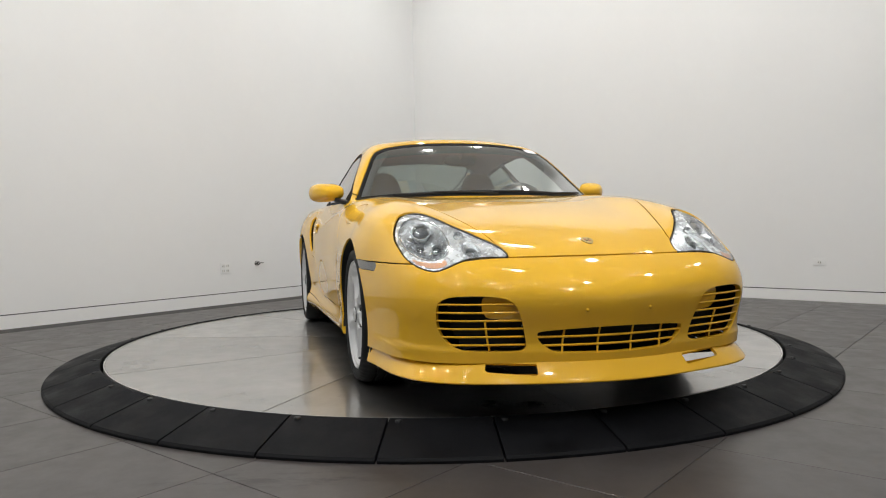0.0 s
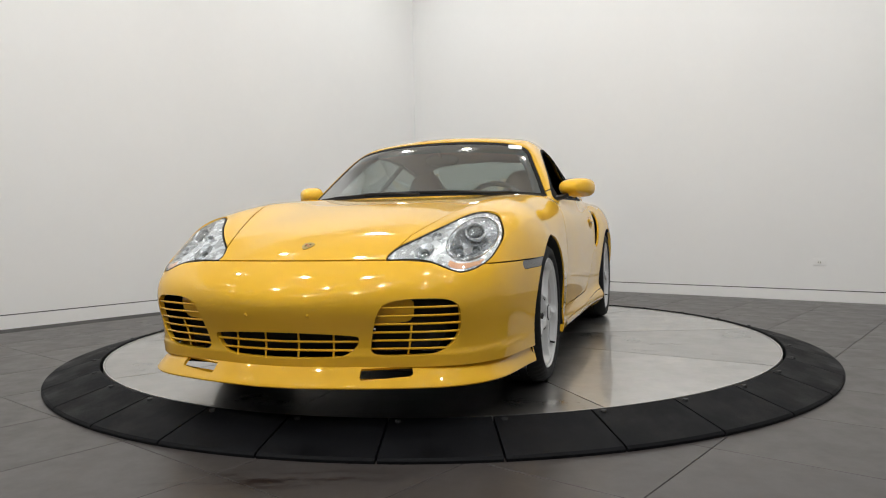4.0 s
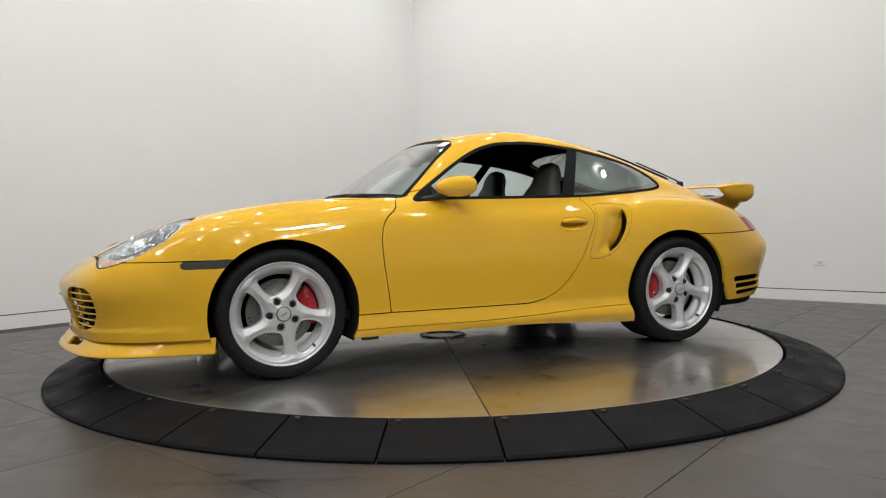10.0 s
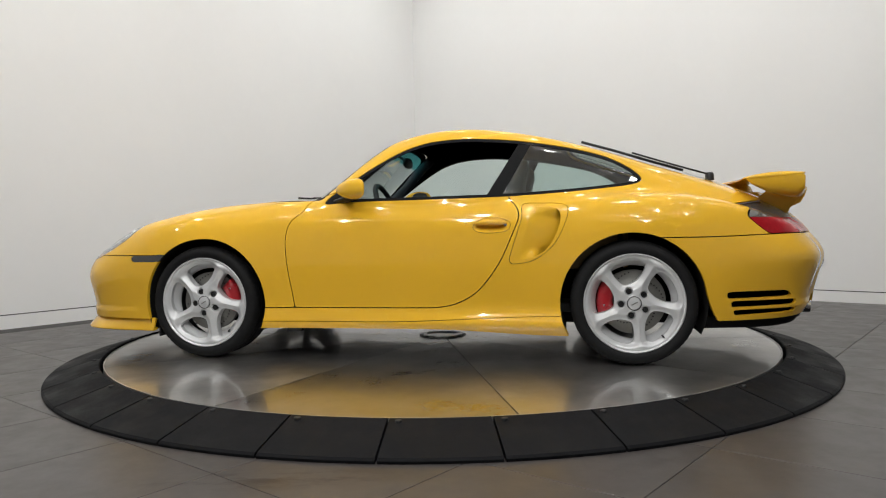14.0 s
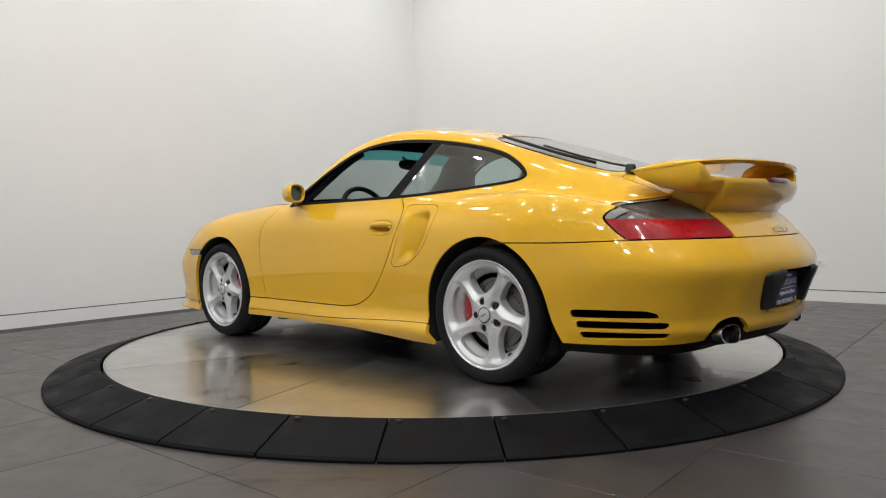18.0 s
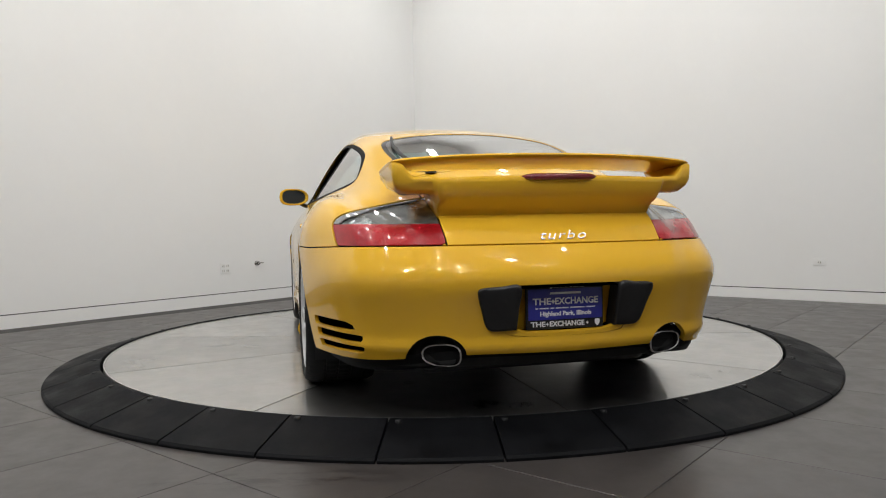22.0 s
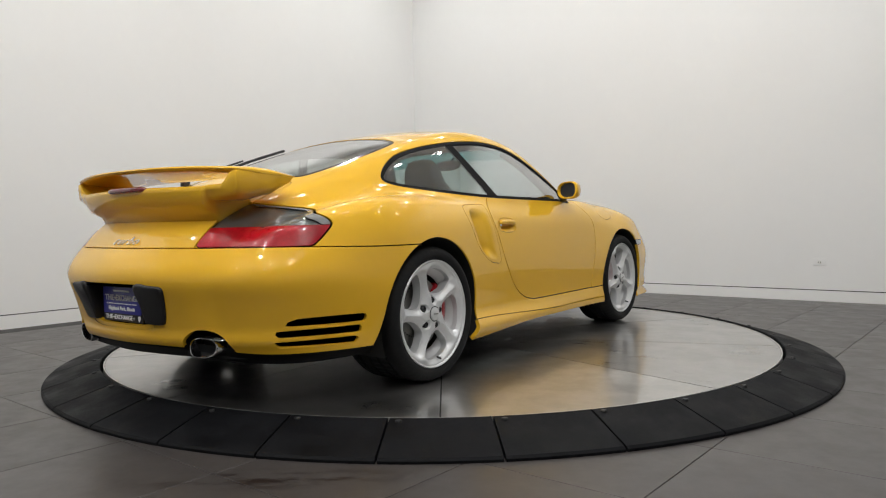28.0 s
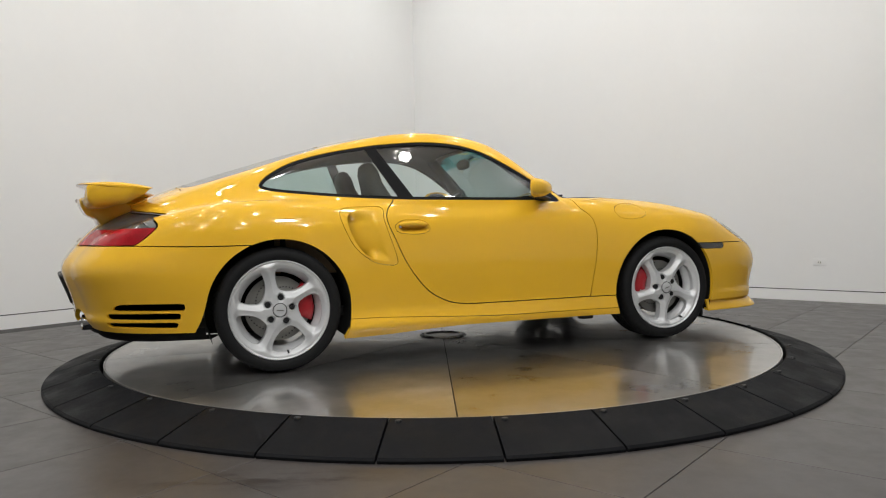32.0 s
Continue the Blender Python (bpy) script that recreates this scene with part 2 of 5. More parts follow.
# ---- the shape of the coachwork: curves that bound it ----
def spline(xs, ys, clamp0=False, clamp1=False):
    """A cubic spline through the knots; its ends are flat where clamped, else free. Beyond the ends it runs on straight."""
    xs, ys = np.array(xs, float), np.array(ys, float)
    if xs[0] > xs[-1]:
        xs, ys = xs[::-1], ys[::-1]
        clamp0, clamp1 = clamp1, clamp0
    n, h = len(xs), np.diff(xs)
    a, b = np.zeros((n, n)), np.zeros(n)
    for i in range(1, n - 1):
        a[i, i - 1:i + 2] = h[i - 1], 2 * (h[i - 1] + h[i]), h[i]
        b[i] = 6 * ((ys[i + 1] - ys[i]) / h[i] - (ys[i] - ys[i - 1]) / h[i - 1])
    a[0, 0] = a[-1, -1] = 1
    if clamp0:
        a[0, :2] = 2 * h[0], h[0]
        b[0] = 6 * (ys[1] - ys[0]) / h[0]
    if clamp1:
        a[-1, -2:] = h[-1], 2 * h[-1]
        b[-1] = -6 * (ys[-1] - ys[-2]) / h[-1]
    m = np.linalg.solve(a, b)

    def f(x):
        x = np.asarray(x, float)
        c = np.clip(x, xs[0], xs[-1])
        i = np.clip(np.searchsorted(xs, c) - 1, 0, n - 2)
        d, e, hh = c - xs[i], xs[i + 1] - c, h[i]
        y = m[i] * e ** 3 / (6 * hh) + m[i + 1] * d ** 3 / (6 * hh) + (ys[i] / hh - m[i] * hh / 6) * e + (ys[i + 1] / hh - m[i + 1] * hh / 6) * d
        s0 = (ys[1] - ys[0]) / h[0] - h[0] * (2 * m[0] + m[1]) / 6
        s1 = (ys[-1] - ys[-2]) / h[-1] + h[-1] * (m[-2] + 2 * m[-1]) / 6
        return y + s0 * np.minimum(x - xs[0], 0) + s1 * np.maximum(x - xs[-1], 0)
    return f


def ramp(x, a, b):
    s = np.clip((np.asarray(x, float) - a) / (b - a), 0, 1)
    return s * s * (3 - 2 * s)


def smax(a, b, k):
    h = np.clip(0.5 + 0.5 * (a - b) / k, 0, 1)
    return b + (a - b) * h + k * h * (1 - h)


def smin(a, b, k):
    return -smax(-a, -b, k)


AXLE, TURN = 1.175, 0.9        # half the wheelbase; how the path round the ends is counted


def plan_u(x, y):
    """Where a place lies along the path round the car, and how far out from the spine."""
    over = np.maximum(np.abs(x) - AXLE, 0)
    r = np.hypot(over, y)
    u = np.sign(x) * (np.minimum(np.abs(x), AXLE) + TURN * np.arctan2(over, np.maximum(np.abs(y), 1e-9)))
    return u, r


PLAN_X = (2.198, 2.185, 2.115, 2.012, 1.86, 1.622, 1.444, 1.175, 0.9, 0.64, 0.3, -0.2, -0.55, -0.8, -1.0, -1.175, -1.4, -1.62, -1.80, -1.96, -2.07, -2.140, -2.188, -2.232, -2.246)
PLAN_Y = (0.0, 0.15, 0.44, 0.651, 0.755, 0.812, 0.846, 0.866, 0.856, 0.848, 0.85, 0.853, 0.86, 0.876, 0.896, 0.906, 0.904, 0.874, 0.834, 0.776, 0.694, 0.574, 0.42, 0.17, 0.0)
_pu, _pr = plan_u(np.array(PLAN_X), np.array(PLAN_Y))
PLAN_R = spline(_pu, _pr, True, True)
# how far the side draws in at each height: door, front wing, nose, rear wing, tail
HEIGHTS = (0.05, 0.15, 0.25, 0.35, 0.45, 0.55, 0.65, 0.72, 0.78, 0.84, 0.9, 1.0)
IN_DOOR = spline(HEIGHTS, (-.05, -.03, -.02, -.012, -.003, 0, -.004, -.012, -.032, -.078, -.15, -.30))
IN_WING = spline(HEIGHTS, (-.02, -.012, -.008, -.004, 0, -.003, -.018, -.045, -.085, -.16, -.27, -.48))
IN_NOSE = spline(HEIGHTS, (-.085, -.070, -.052, -.032, -.004, -.052, -.21, -.37, -.52, -.7, -.9, -1.2))
IN_HIP = spline(HEIGHTS, (-.05, -.03, -.02, -.010, 0, 0, -.006, -.018, -.042, -.085, -.16, -.34))
IN_TAIL = spline(HEIGHTS, (-.17, -.12, -.078, -.050, -.020, 0, -.064, -.114, -.158, -.22, -.30, -.46))
HOOD = spline((2.25, 2.08, 1.93, 1.7, 1.5, 1.2, 0.9, 0.72, 0.4, -0.3, -0.8, -1.2, -1.5, -1.8, -2.0, -2.2),
              (.455, .575, .655, .735, .782, .836, .868, .88, .872, .868, .872, .875, .855, .79, .73, .65))
CREST = spline((2.3, 2.0, 1.8, 1.6, 1.3, 1.0, 0.7, 0.4), (0, .0, .018, .03, .028, .016, .004, 0))
ROOF = spline((0.95, 0.75, 0.598, 0.379, 0.16, -0.015, -0.263, -0.479, -0.691, -0.905, -1.12, -1.329, -1.539, -1.668, -1.85, -2.0, -2.1, -2.2),
              (.73, .87, .970, 1.113, 1.242, 1.288, 1.307, 1.29, 1.254, 1.206, 1.148, 1.084, 1.018, .972, .90, .83, .775, .70))
CROWN = spline((0.8, 0.4, 0.15, -0.05, -0.4, -0.9, -1.3, -1.7, -2.1), (.27, .26, .20, .165, .155, .18, .24, .26, .2))
CABIN = spline((0.9, 0.6, 0.3, 0.0, -0.4, -0.8, -1.2, -1.6, -1.9, -2.2), (.70, .745, .775, .79, .785, .755, .69, .60, .52, .45))


def coach(x, y, z):
    """Below zero inside the closed coachwork, above zero outside."""
    y = np.abs(y)
    u, r = plan_u(x, y)
    e = np.abs(u)
    front = ramp(u, 0.55, 1.25)
    nose = ramp(u, AXLE + 0.35, AXLE + 1.15)
    hip = ramp(-u, 0.45, 1.1)
    tail = ramp(-u, AXLE + 0.3, AXLE + 0.95)
    inset = IN_DOOR(z) * (1 - front) * (1 - hip) + IN_WING(z) * front * (1 - nose) + IN_NOSE(z) * nose + IN_HIP(z) * hip * (1 - tail) + IN_TAIL(z) * tail
    side = r - PLAN_R(u) - inset
    # rocker panel that swells towards the rear wheel
    swell = 0.03 * ramp(-x, -0.75, 0.85) * np.exp(-((z - 0.2) / 0.055) ** 2) * ramp(e, 1.2, 0.95) + 0.012 * np.exp(-((z - 0.21) / 0.05) ** 2) * ramp(e, 1.1, 0.8)
    side = side - swell
    # ledge along the bottom of the rear bumper, crease at the foot of the front one
    side = side - 0.012 * tail * np.exp(-((z - 0.285) / 0.03) ** 2)
    side = side - 0.007 * ramp(u, 1.5, 1.8) * ramp(z, 0.290, 0.262)
    top = z - HOOD(x) - CREST(x) * np.exp(-((y - 0.60) / 0.15) ** 2) + 0.035 * ramp(x, 0.6, 1.6) * y ** 2
    low = smax(side, top, 0.05)
    cab = smax(z - ROOF(x) + CROWN(x) * y ** 2, (y - CABIN(x) + 0.60 * smax(z - 0.86, 0 * z, 0.04) + 0.10 * np.maximum(z - 0.86, 0) ** 2) * 0.86, 0.07)
    cab = smax(cab, side - 1.5 * (1 - ramp(-x, 1.2, 1.6)), 0.06)
    return smin(low, cab, 0.025 + 0.06 * ramp(-x, 0.6, 1.4))


def normal_at(p):
    h, n = 0.004, np.empty_like(p)
    for i in range(3):
        d = np.zeros(3)
        d[i] = h
        n[:, i] = coach(*(p + d).T) - coach(*(p - d).T)
    return n / np.maximum(np.linalg.norm(n, axis=1, keepdims=True), 1e-9)


def cast(org, way, far=2.6):
    lo, hi = np.full(len(org), 0.02), np.full(len(org), far)
    for _ in range(26):
        mid = (lo + hi) / 2
        inside = coach(*(org + way * mid[:, None]).T) < 0
        lo, hi = np.where(inside, mid, lo), np.where(inside, hi, mid)
    return org + way * hi[:, None]


def half_shell(nu=440, nv=150):
    """The left half of the closed coachwork: corner places, normals and triangles."""
    end = AXLE + TURN * math.pi / 2
    u = np.linspace(end, -end, nu)
    v = np.radians(np.linspace(-34, 90, nv))
    uu, vv = np.meshgrid(u, v, indexing="ij")
    th = np.clip((np.abs(uu) - AXLE) / TURN, 0, math.pi / 2)
    ox = np.clip(uu, -AXLE, AXLE)
    way = np.stack([np.sign(uu) * np.sin(th) * np.cos(vv), np.cos(th) * np.cos(vv), np.sin(vv)], -1).reshape(-1, 3)
    org = np.stack([ox, 0 * ox, 0 * ox + 0.5], -1).reshape(-1, 3)
    p = cast(org, way)
    p[:, 1] = np.where(p[:, 1] < 1e-6, 0, p[:, 1])
    i = np.arange(nu * nv).reshape(nu, nv)
    a, b, c, d = i[:-1, :-1].ravel(), i[1:, :-1].ravel(), i[1:, 1:].ravel(), i[:-1, 1:].ravel()
    tri = np.concatenate([np.stack([a, c, b], 1), np.stack([a, d, c], 1)])
    return p, normal_at(p), tri

# ---- cutting the coachwork into panels ----
def loop(points, n=8):
    """A smooth closed outline through points."""
    p = np.array(points, float)
    a, b, c, d = np.roll(p, 1, 0), p, np.roll(p, -1, 0), np.roll(p, -2, 0)
    t = np.linspace(0, 1, n, endpoint=False)[:, None, None]
    q = 0.5 * (2 * b + (c - a) * t + (2 * a - 5 * b + 4 * c - d) * t ** 2 + (3 * b - a - 3 * c + d) * t ** 3)
    return q.transpose(1, 0, 2).reshape(-1, 2)


def to_chain(poly, q, closed=True):
    """Distance from places q to the sides of an outline."""
    a = poly if closed else poly[:-1]
    b = np.roll(poly, -1, 0) if closed else poly[1:]
    best = np.full(len(q), 9.0)
    for s, e in zip(a, b):
        w = e - s
        t = np.clip(((q - s) @ w) / max(w @ w, 1e-12), 0, 1)
        v = q - s - t[:, None] * w
        best = np.minimum(best, np.einsum("ij,ij->i", v, v))
    return np.sqrt(best)


def region(poly, q, where=None):
    """Signed distance to an outline, below zero inside; only where asked."""
    poly, out = np.asarray(poly, float), np.full(len(q), 1.0)
    lo, hi = poly.min(0) - 0.06, poly.max(0) + 0.06
    near = ((q > lo) & (q < hi)).all(1)
    if where is not None:
        near &= where
    k = np.where(near)[0]
    if not len(k):
        return out
    p = q[k]
    inside = np.zeros(len(k), bool)
    for s, e in zip(poly, np.roll(poly, -1, 0)):
        if s[1] != e[1]:
            cross = (s[1] > p[:, 1]) != (e[1] > p[:, 1])
            inside ^= cross & (p[:, 0] < (e[0] - s[0]) * (p[:, 1] - s[1]) / (e[1] - s[1]) + s[0])
    d = to_chain(poly, p)
    out[k] = np.where(inside, -d, d)
    return out


def keep_below(piece, d, level):
    """The part of a piece on which d < level, trimmed along the line d = level."""
    v, n, t = piece
    s = d - level
    s = np.where(np.abs(s) < 1e-7, 1e-7, s)
    neg = s < 0
    count = neg[t].sum(1)
    whole, mixed = t[count == 3], t[(count == 1) | (count == 2)]
    new_tris, extra, index = [whole], [], {}
    if len(mixed):
        one = neg[mixed].sum(1) == 1
        odd = np.where(one[:, None], neg[mixed], ~neg[mixed])
        k = odd.argmax(1)
        r = np.arange(len(mixed))
        a, b, c = mixed[r, k], mixed[r, (k + 1) % 3], mixed[r, (k + 2) % 3]
        e = np.concatenate([np.stack([a, b], 1), np.stack([a, c], 1)])
        u, inv = np.unique(np.sort(e, 1), axis=0, return_inverse=True)
        inv = inv.reshape(-1)
        f = (s[u[:, 0]] / (s[u[:, 0]] - s[u[:, 1]]))[:, None]
        nv, nn = v[u[:, 0]] * (1 - f) + v[u[:, 1]] * f, n[u[:, 0]] * (1 - f) + n[u[:, 1]] * f
        ab, ac = len(v) + inv[:len(a)], len(v) + inv[len(a):]
        v, n = np.concatenate([v, nv]), np.concatenate([n, nn])
        new_tris.append(np.stack([a, ab, ac], 1)[one])
        new_tris.append(np.stack([ab, b, c], 1)[~one])
        new_tris.append(np.stack([ab, c, ac], 1)[~one])
    t = np.concatenate(new_tris)
    used = np.unique(t)
    back = np.full(len(v), -1)
    back[used] = np.arange(len(used))
    return v[used], n[used], back[t]


def take(piece, field, gap=0.0026):
    """Cuts a field's region out of a piece: what lies inside, and what is left."""
    d = field(piece[0])
    return keep_below(piece, d, -gap), keep_below(piece, -d, -gap)


def moved(piece, by):
    return piece[0] - piece[1] * (by if np.isscalar(by) else by[:, None]), piece[1], piece[2]


def mirrored(piece):
    return piece[0] * (1, -1, 1), piece[1] * (1, -1, 1), piece[2][:, ::-1]


def both(piece):
    m = mirrored(piece)
    return np.concatenate([piece[0], m[0]]), np.concatenate([piece[1], m[1]]), np.concatenate([piece[2], m[2] + len(piece[0])])


def turned_edge(piece, depth):
    """Adds an edge folded inward all round a panel."""
    v, n, t = piece
    e = np.concatenate([t[:, [0, 1]], t[:, [1, 2]], t[:, [2, 0]]])
    key = np.sort(e, 1)
    _, first, cnt = np.unique(key, axis=0, return_index=True, return_counts=True)
    rim = e[first[cnt == 1]]
    rim = rim[~(np.abs(v[rim][:, :, 1]) < 1e-4).all(1)]
    if not len(rim) or not depth:
        return piece
    ids, inv = np.unique(rim, return_inverse=True)
    inv = inv.reshape(rim.shape)
    top, low = v[ids], v[ids] - n[ids] * depth
    face = np.cross(v[rim[:, 1]] - v[rim[:, 0]], -n[rim[:, 0]])
    acc = np.zeros_like(top)
    for j in (0, 1):
        np.add.at(acc, inv[:, j], -face)
    acc /= np.maximum(np.linalg.norm(acc, axis=1, keepdims=True), 1e-9)
    a, b = len(v) + inv[:, 0], len(v) + inv[:, 1]
    c, d = b + len(ids), a + len(ids)
    quads = np.concatenate([np.stack([b, a, d], 1), np.stack([b, d, c], 1)])
    return np.concatenate([v, top, low]), np.concatenate([n, acc, acc]), np.concatenate([t, quads])


def panel(name, piece, material, parent, label="", fold=0.008):
    v, n, t = turned_edge(piece, fold)
    _, first, inv = np.unique(np.round(v, 6), axis=0, return_index=True, return_inverse=True)
    co, w = v[first], inv.reshape(-1)[t]
    keep = (w[:, 0] != w[:, 1]) & (w[:, 1] != w[:, 2]) & (w[:, 2] != w[:, 0])
    t, w = t[keep], w[keep]
    me = bpy.data.meshes.new(name)
    me.vertices.add(len(co))
    me.vertices.foreach_set("co", co.astype(np.float32).ravel())
    me.loops.add(len(w) * 3)
    me.loops.foreach_set("vertex_index", w.astype(np.int32).ravel())
    me.polygons.add(len(w))
    me.polygons.foreach_set("loop_start", np.arange(0, len(w) * 3, 3, dtype=np.int32))
    me.update(calc_edges=True)
    me.shade_smooth()
    me.normals_split_custom_set((n / np.maximum(np.linalg.norm(n, axis=1, keepdims=True), 1e-9))[t.ravel()].tolist())
    me.materials.append(material)
    ob = new(name, me)
    ob.parent = parent
    return tagged(ob, label) if label else ob


def panels(name, piece, material, parent, label="", fold=0.008):
    """The left panel and its twin on the right."""
    return panel(name, piece, material, parent, label, fold), panel(name, mirrored(piece), material, parent, label, fold)

# ---- the car's own materials ----
GLASS = plain_glass("window_glass", (0.80, 0.93, 0.91), bend=1.6, least=0.13)
BAND = plain_glass("tinted_band", (0.12, 0.55, 0.57), least=0.17)
LAMP_GLASS = plain_glass("lamp_cover", (0.95, 0.97, 0.98), bend=4.5, least=0.05)
TAN = surface("tan_leather", (0.33, 0.23, 0.13), 0.55, vary=0.1, bump=0.3, bump_scale=240)
DARK_TRIM = surface("dark_cabin_trim", (0.02, 0.02, 0.022), 0.6, vary=0.2, bump=0.2, bump_scale=300)
LINING = surface("dark_headlining", (0.050, 0.060, 0.072), 0.9, vary=0.1)
GLOSS_BLACK = surface("gloss_black", (0.008, 0.008, 0.009), 0.12, vary=0.1)
SMOKED = surface("smoked_lens", (0.085, 0.088, 0.085), 0.35, 0.1, vary=0.6, scale=9, rough_vary=0.08, coat=1.0)
RED_LENS = surface("red_lens", (0.36, 0.005, 0.012), 0.25, vary=0.4, scale=7, rough_vary=0.05, coat=0.6, Specular_IOR_Level=0.2)
BOWL_GREY = surface("lamp_bowl_grey", (0.40, 0.41, 0.42), 0.24, 0.7, vary=0.35, scale=34, rough_vary=0.1)
# rim barrel: shade behind the spokes is put into this dark colour
BARREL = surface("shadowed_barrel", (0.05, 0.05, 0.052), 0.5, 0.3, vary=0.2)
ORANGE_LENS = surface("amber_lens", (0.78, 0.40, 0.22), 0.3, vary=0.1, coat=0.8)
REFLECTOR = surface("lamp_reflector", (0.70, 0.71, 0.72), 0.26, 0.6, vary=0.16, scale=30, rough_vary=0.12)
LENS_DARK = surface("projector_lens", (0.16, 0.17, 0.18), 0.05, 0.7, vary=0.15, coat=1.0)
CALIPER = surface("red_caliper_paint", (0.42, 0.010, 0.018), 0.3, vary=0.08, coat=0.6)
DISC_IRON = surface("brake_disc_iron", (0.24, 0.235, 0.22), 0.45, 0.8, vary=0.12)
GREY_LENS = surface("smoked_marker", (0.05, 0.05, 0.052), 0.2, vary=0.2, coat=1.0)
PLATE_BLUE = surface("blue_plate", (0.030, 0.032, 0.30), 0.4, vary=0.12, coat=0.3)
WHITE_INK = surface("white_print", (0.86, 0.86, 0.87), 0.5, vary=0.04)
# mirror glass: near-black base colour stands in for the dark hall it reflects
MIRROR_GLASS = surface("mirror_dark_reflection", (0.035, 0.037, 0.04), 0.04, 0.0, vary=0.01, rough_vary=0.0)
GOLD = surface("badge_gold", (0.40, 0.29, 0.09), 0.5, 0.6, vary=0.2)

car = thing("car", "yellow sports coupe with silver wheels and rear wing on turntable", "car")

# ---- outlines on the coachwork: side views as (x, z), front and rear views as (y, z), top views as (x, y) ----
DOOR = loop(((.50, .90), (.59, .815), (.655, .752), (.677, .66), (.669, .527), (.645, .37), (.634, .298), (.61, .290), (.3, .289), (-.08, .289), (-.18, .293), (-.278, .316), (-.387, .383), (-.495, .522), (-.566, .672), (-.598, .757), (-.588, .814), (-.545, .868), (-.53, .93), (0, .97)))
SIDE_GLASS = loop(((.475, .864), (.29, 1.008), (.09, 1.13), (-.05, 1.183), (-.18, 1.203), (-.33, 1.207), (-.5, 1.195), (-.65, 1.177), (-.87, 1.137), (-1.05, 1.087), (-1.17, 1.025), (-1.235, .967), (-1.225, .938), (-1.15, .920), (-1.0, .904), (-.82, .889), (-.51, .873), (-.06, .866), (.3, .864)))
WINDSCREEN = loop(((-.42, 1.219), (-.25, 1.237), (0, 1.243), (.25, 1.237), (.42, 1.219), (.52, 1.19), (.565, 1.15), (.60, 1.09), (.65, 1.0), (.70, .905), (.712, .876), (.60, .884), (.45, .893), (.25, .902), (0, .905), (-.25, .902), (-.7, .87)))
REAR_GLASS = loop(((-.86, -.2), (-.86, 0), (-.865, .25), (-.89, .39), (-.95, .452), (-1.1, .474), (-1.3, .466), (-1.5, .445), (-1.58, .41), (-1.625, .30), (-1.64, 0), (-1.63, -.2), (-1.2, -.3)))
HEADLAMP = loop(((.362, .606), (.374, .645), (.434, .682), (.511, .729), (.56, .762), (.60, .780), (.65, .783), (.695, .766), (.728, .722), (.739, .68), (.733, .643), (.72, .605), (.69, .573), (.645, .558), (.605, .568), (.56, .586), (.51, .600), (.44, .605)))
TAIL_LAMP = loop(((.790, .742), (.772, .767), (.735, .785), (.66, .802), (.575, .818), (.50, .831), (.445, .839), (.432, .832), (.430, .79), (.430, .738), (.424, .665), (.44, .6605), (.6, .660), (.77, .658), (.785, .665), (.79, .70)), 6)
CORNER_GRILLE = loop(((.40, .452), (.46, .469), (.57, .471), (.622, .461), (.646, .436), (.646, .376), (.633, .331), (.603, .293), (.55, .271), (.455, .265), (.37, .267), (.338, .278), (.338, .305), (.355, .37), (.375, .42)))
MIDDLE_GRILLE = loop(((-.28, .336), (-.15, .346), (0, .349), (.15, .346), (.28, .337), (.298, .326), (.29, .302), (.262, .277), (.21, .257), (.07, .252), (-.07, .252), (-.21, .257), (-.262, .277), (-.29, .302), (-.298, .326)))
INTAKE = loop(((-.62, .828), (-.71, .833), (-.825, .826), (-.853, .792), (-.828, .706), (-.777, .615), (-.685, .543), (-.592, .521), (-.552, .530), (-.560, .581), (-.596, .692), (-.616, .766)))
SCOOP = loop(((-.645, .808), (-.70, .813), (-.77, .811), (-.808, .79), (-.814, .743), (-.79, .67), (-.742, .597), (-.685, .559), (-.63, .543), (-.585, .545), (-.582, .575), (-.612, .69), (-.632, .77)))
HANDLE = loop(((-.362, .72), (-.40, .754), (-.46, .759), (-.51, .757), (-.555, .732), (-.545, .696), (-.49, .684), (-.425, .682), (-.375, .694)))
MARKER = loop(((1.626, .580), (1.53, .583), (1.40, .587), (1.40, .56), (1.46, .549), (1.55, .548), (1.622, .549)), 4)
BONNET = loop(((2.06, .0), (2.06, .355), (2.0, .362), (1.943, .373), (1.81, .408), (1.6, .475), (1.40, .54), (1.2, .60), (1.0, .655), (.80, .70), (.69, .712), (.66, .55), (.70, .3), (.735, 0), (.7, -.3), (1.4, -.5), (2.06, -.3)))
ENGINE_LID = loop(((-1.66, 0), (-1.655, .25), (-1.63, .40), (-1.66, .452), (-1.8, .460), (-1.95, .452), (-2.05, .438), (-2.12, .424), (-2.3, .40), (-2.3, 0), (-2.2, -.3), (-1.8, -.35)))
VENTS = [loop(((-1.622, .366), (-1.63, .372), (-1.88, .374), (-1.93, .368), (-1.962, .352), (-1.94, .342), (-1.9, .340), (-1.64, .337), (-1.624, .345)), 5),
         loop(((-1.643, .322), (-1.66, .326), (-1.96, .327), (-1.98, .318), (-1.98, .306), (-1.96, .300), (-1.66, .294), (-1.645, .300)), 5),
         loop(((-1.655, .276), (-1.67, .281), (-1.96, .284), (-1.976, .276), (-1.972, .264), (-1.95, .258), (-1.68, .251), (-1.66, .258)), 5)]
FUEL = loop(((.83, .792), (.86, .825), (.93, .838), (1.0, .834), (1.055, .795), (1.04, .762), (.98, .746), (.90, .745), (.85, .76)))


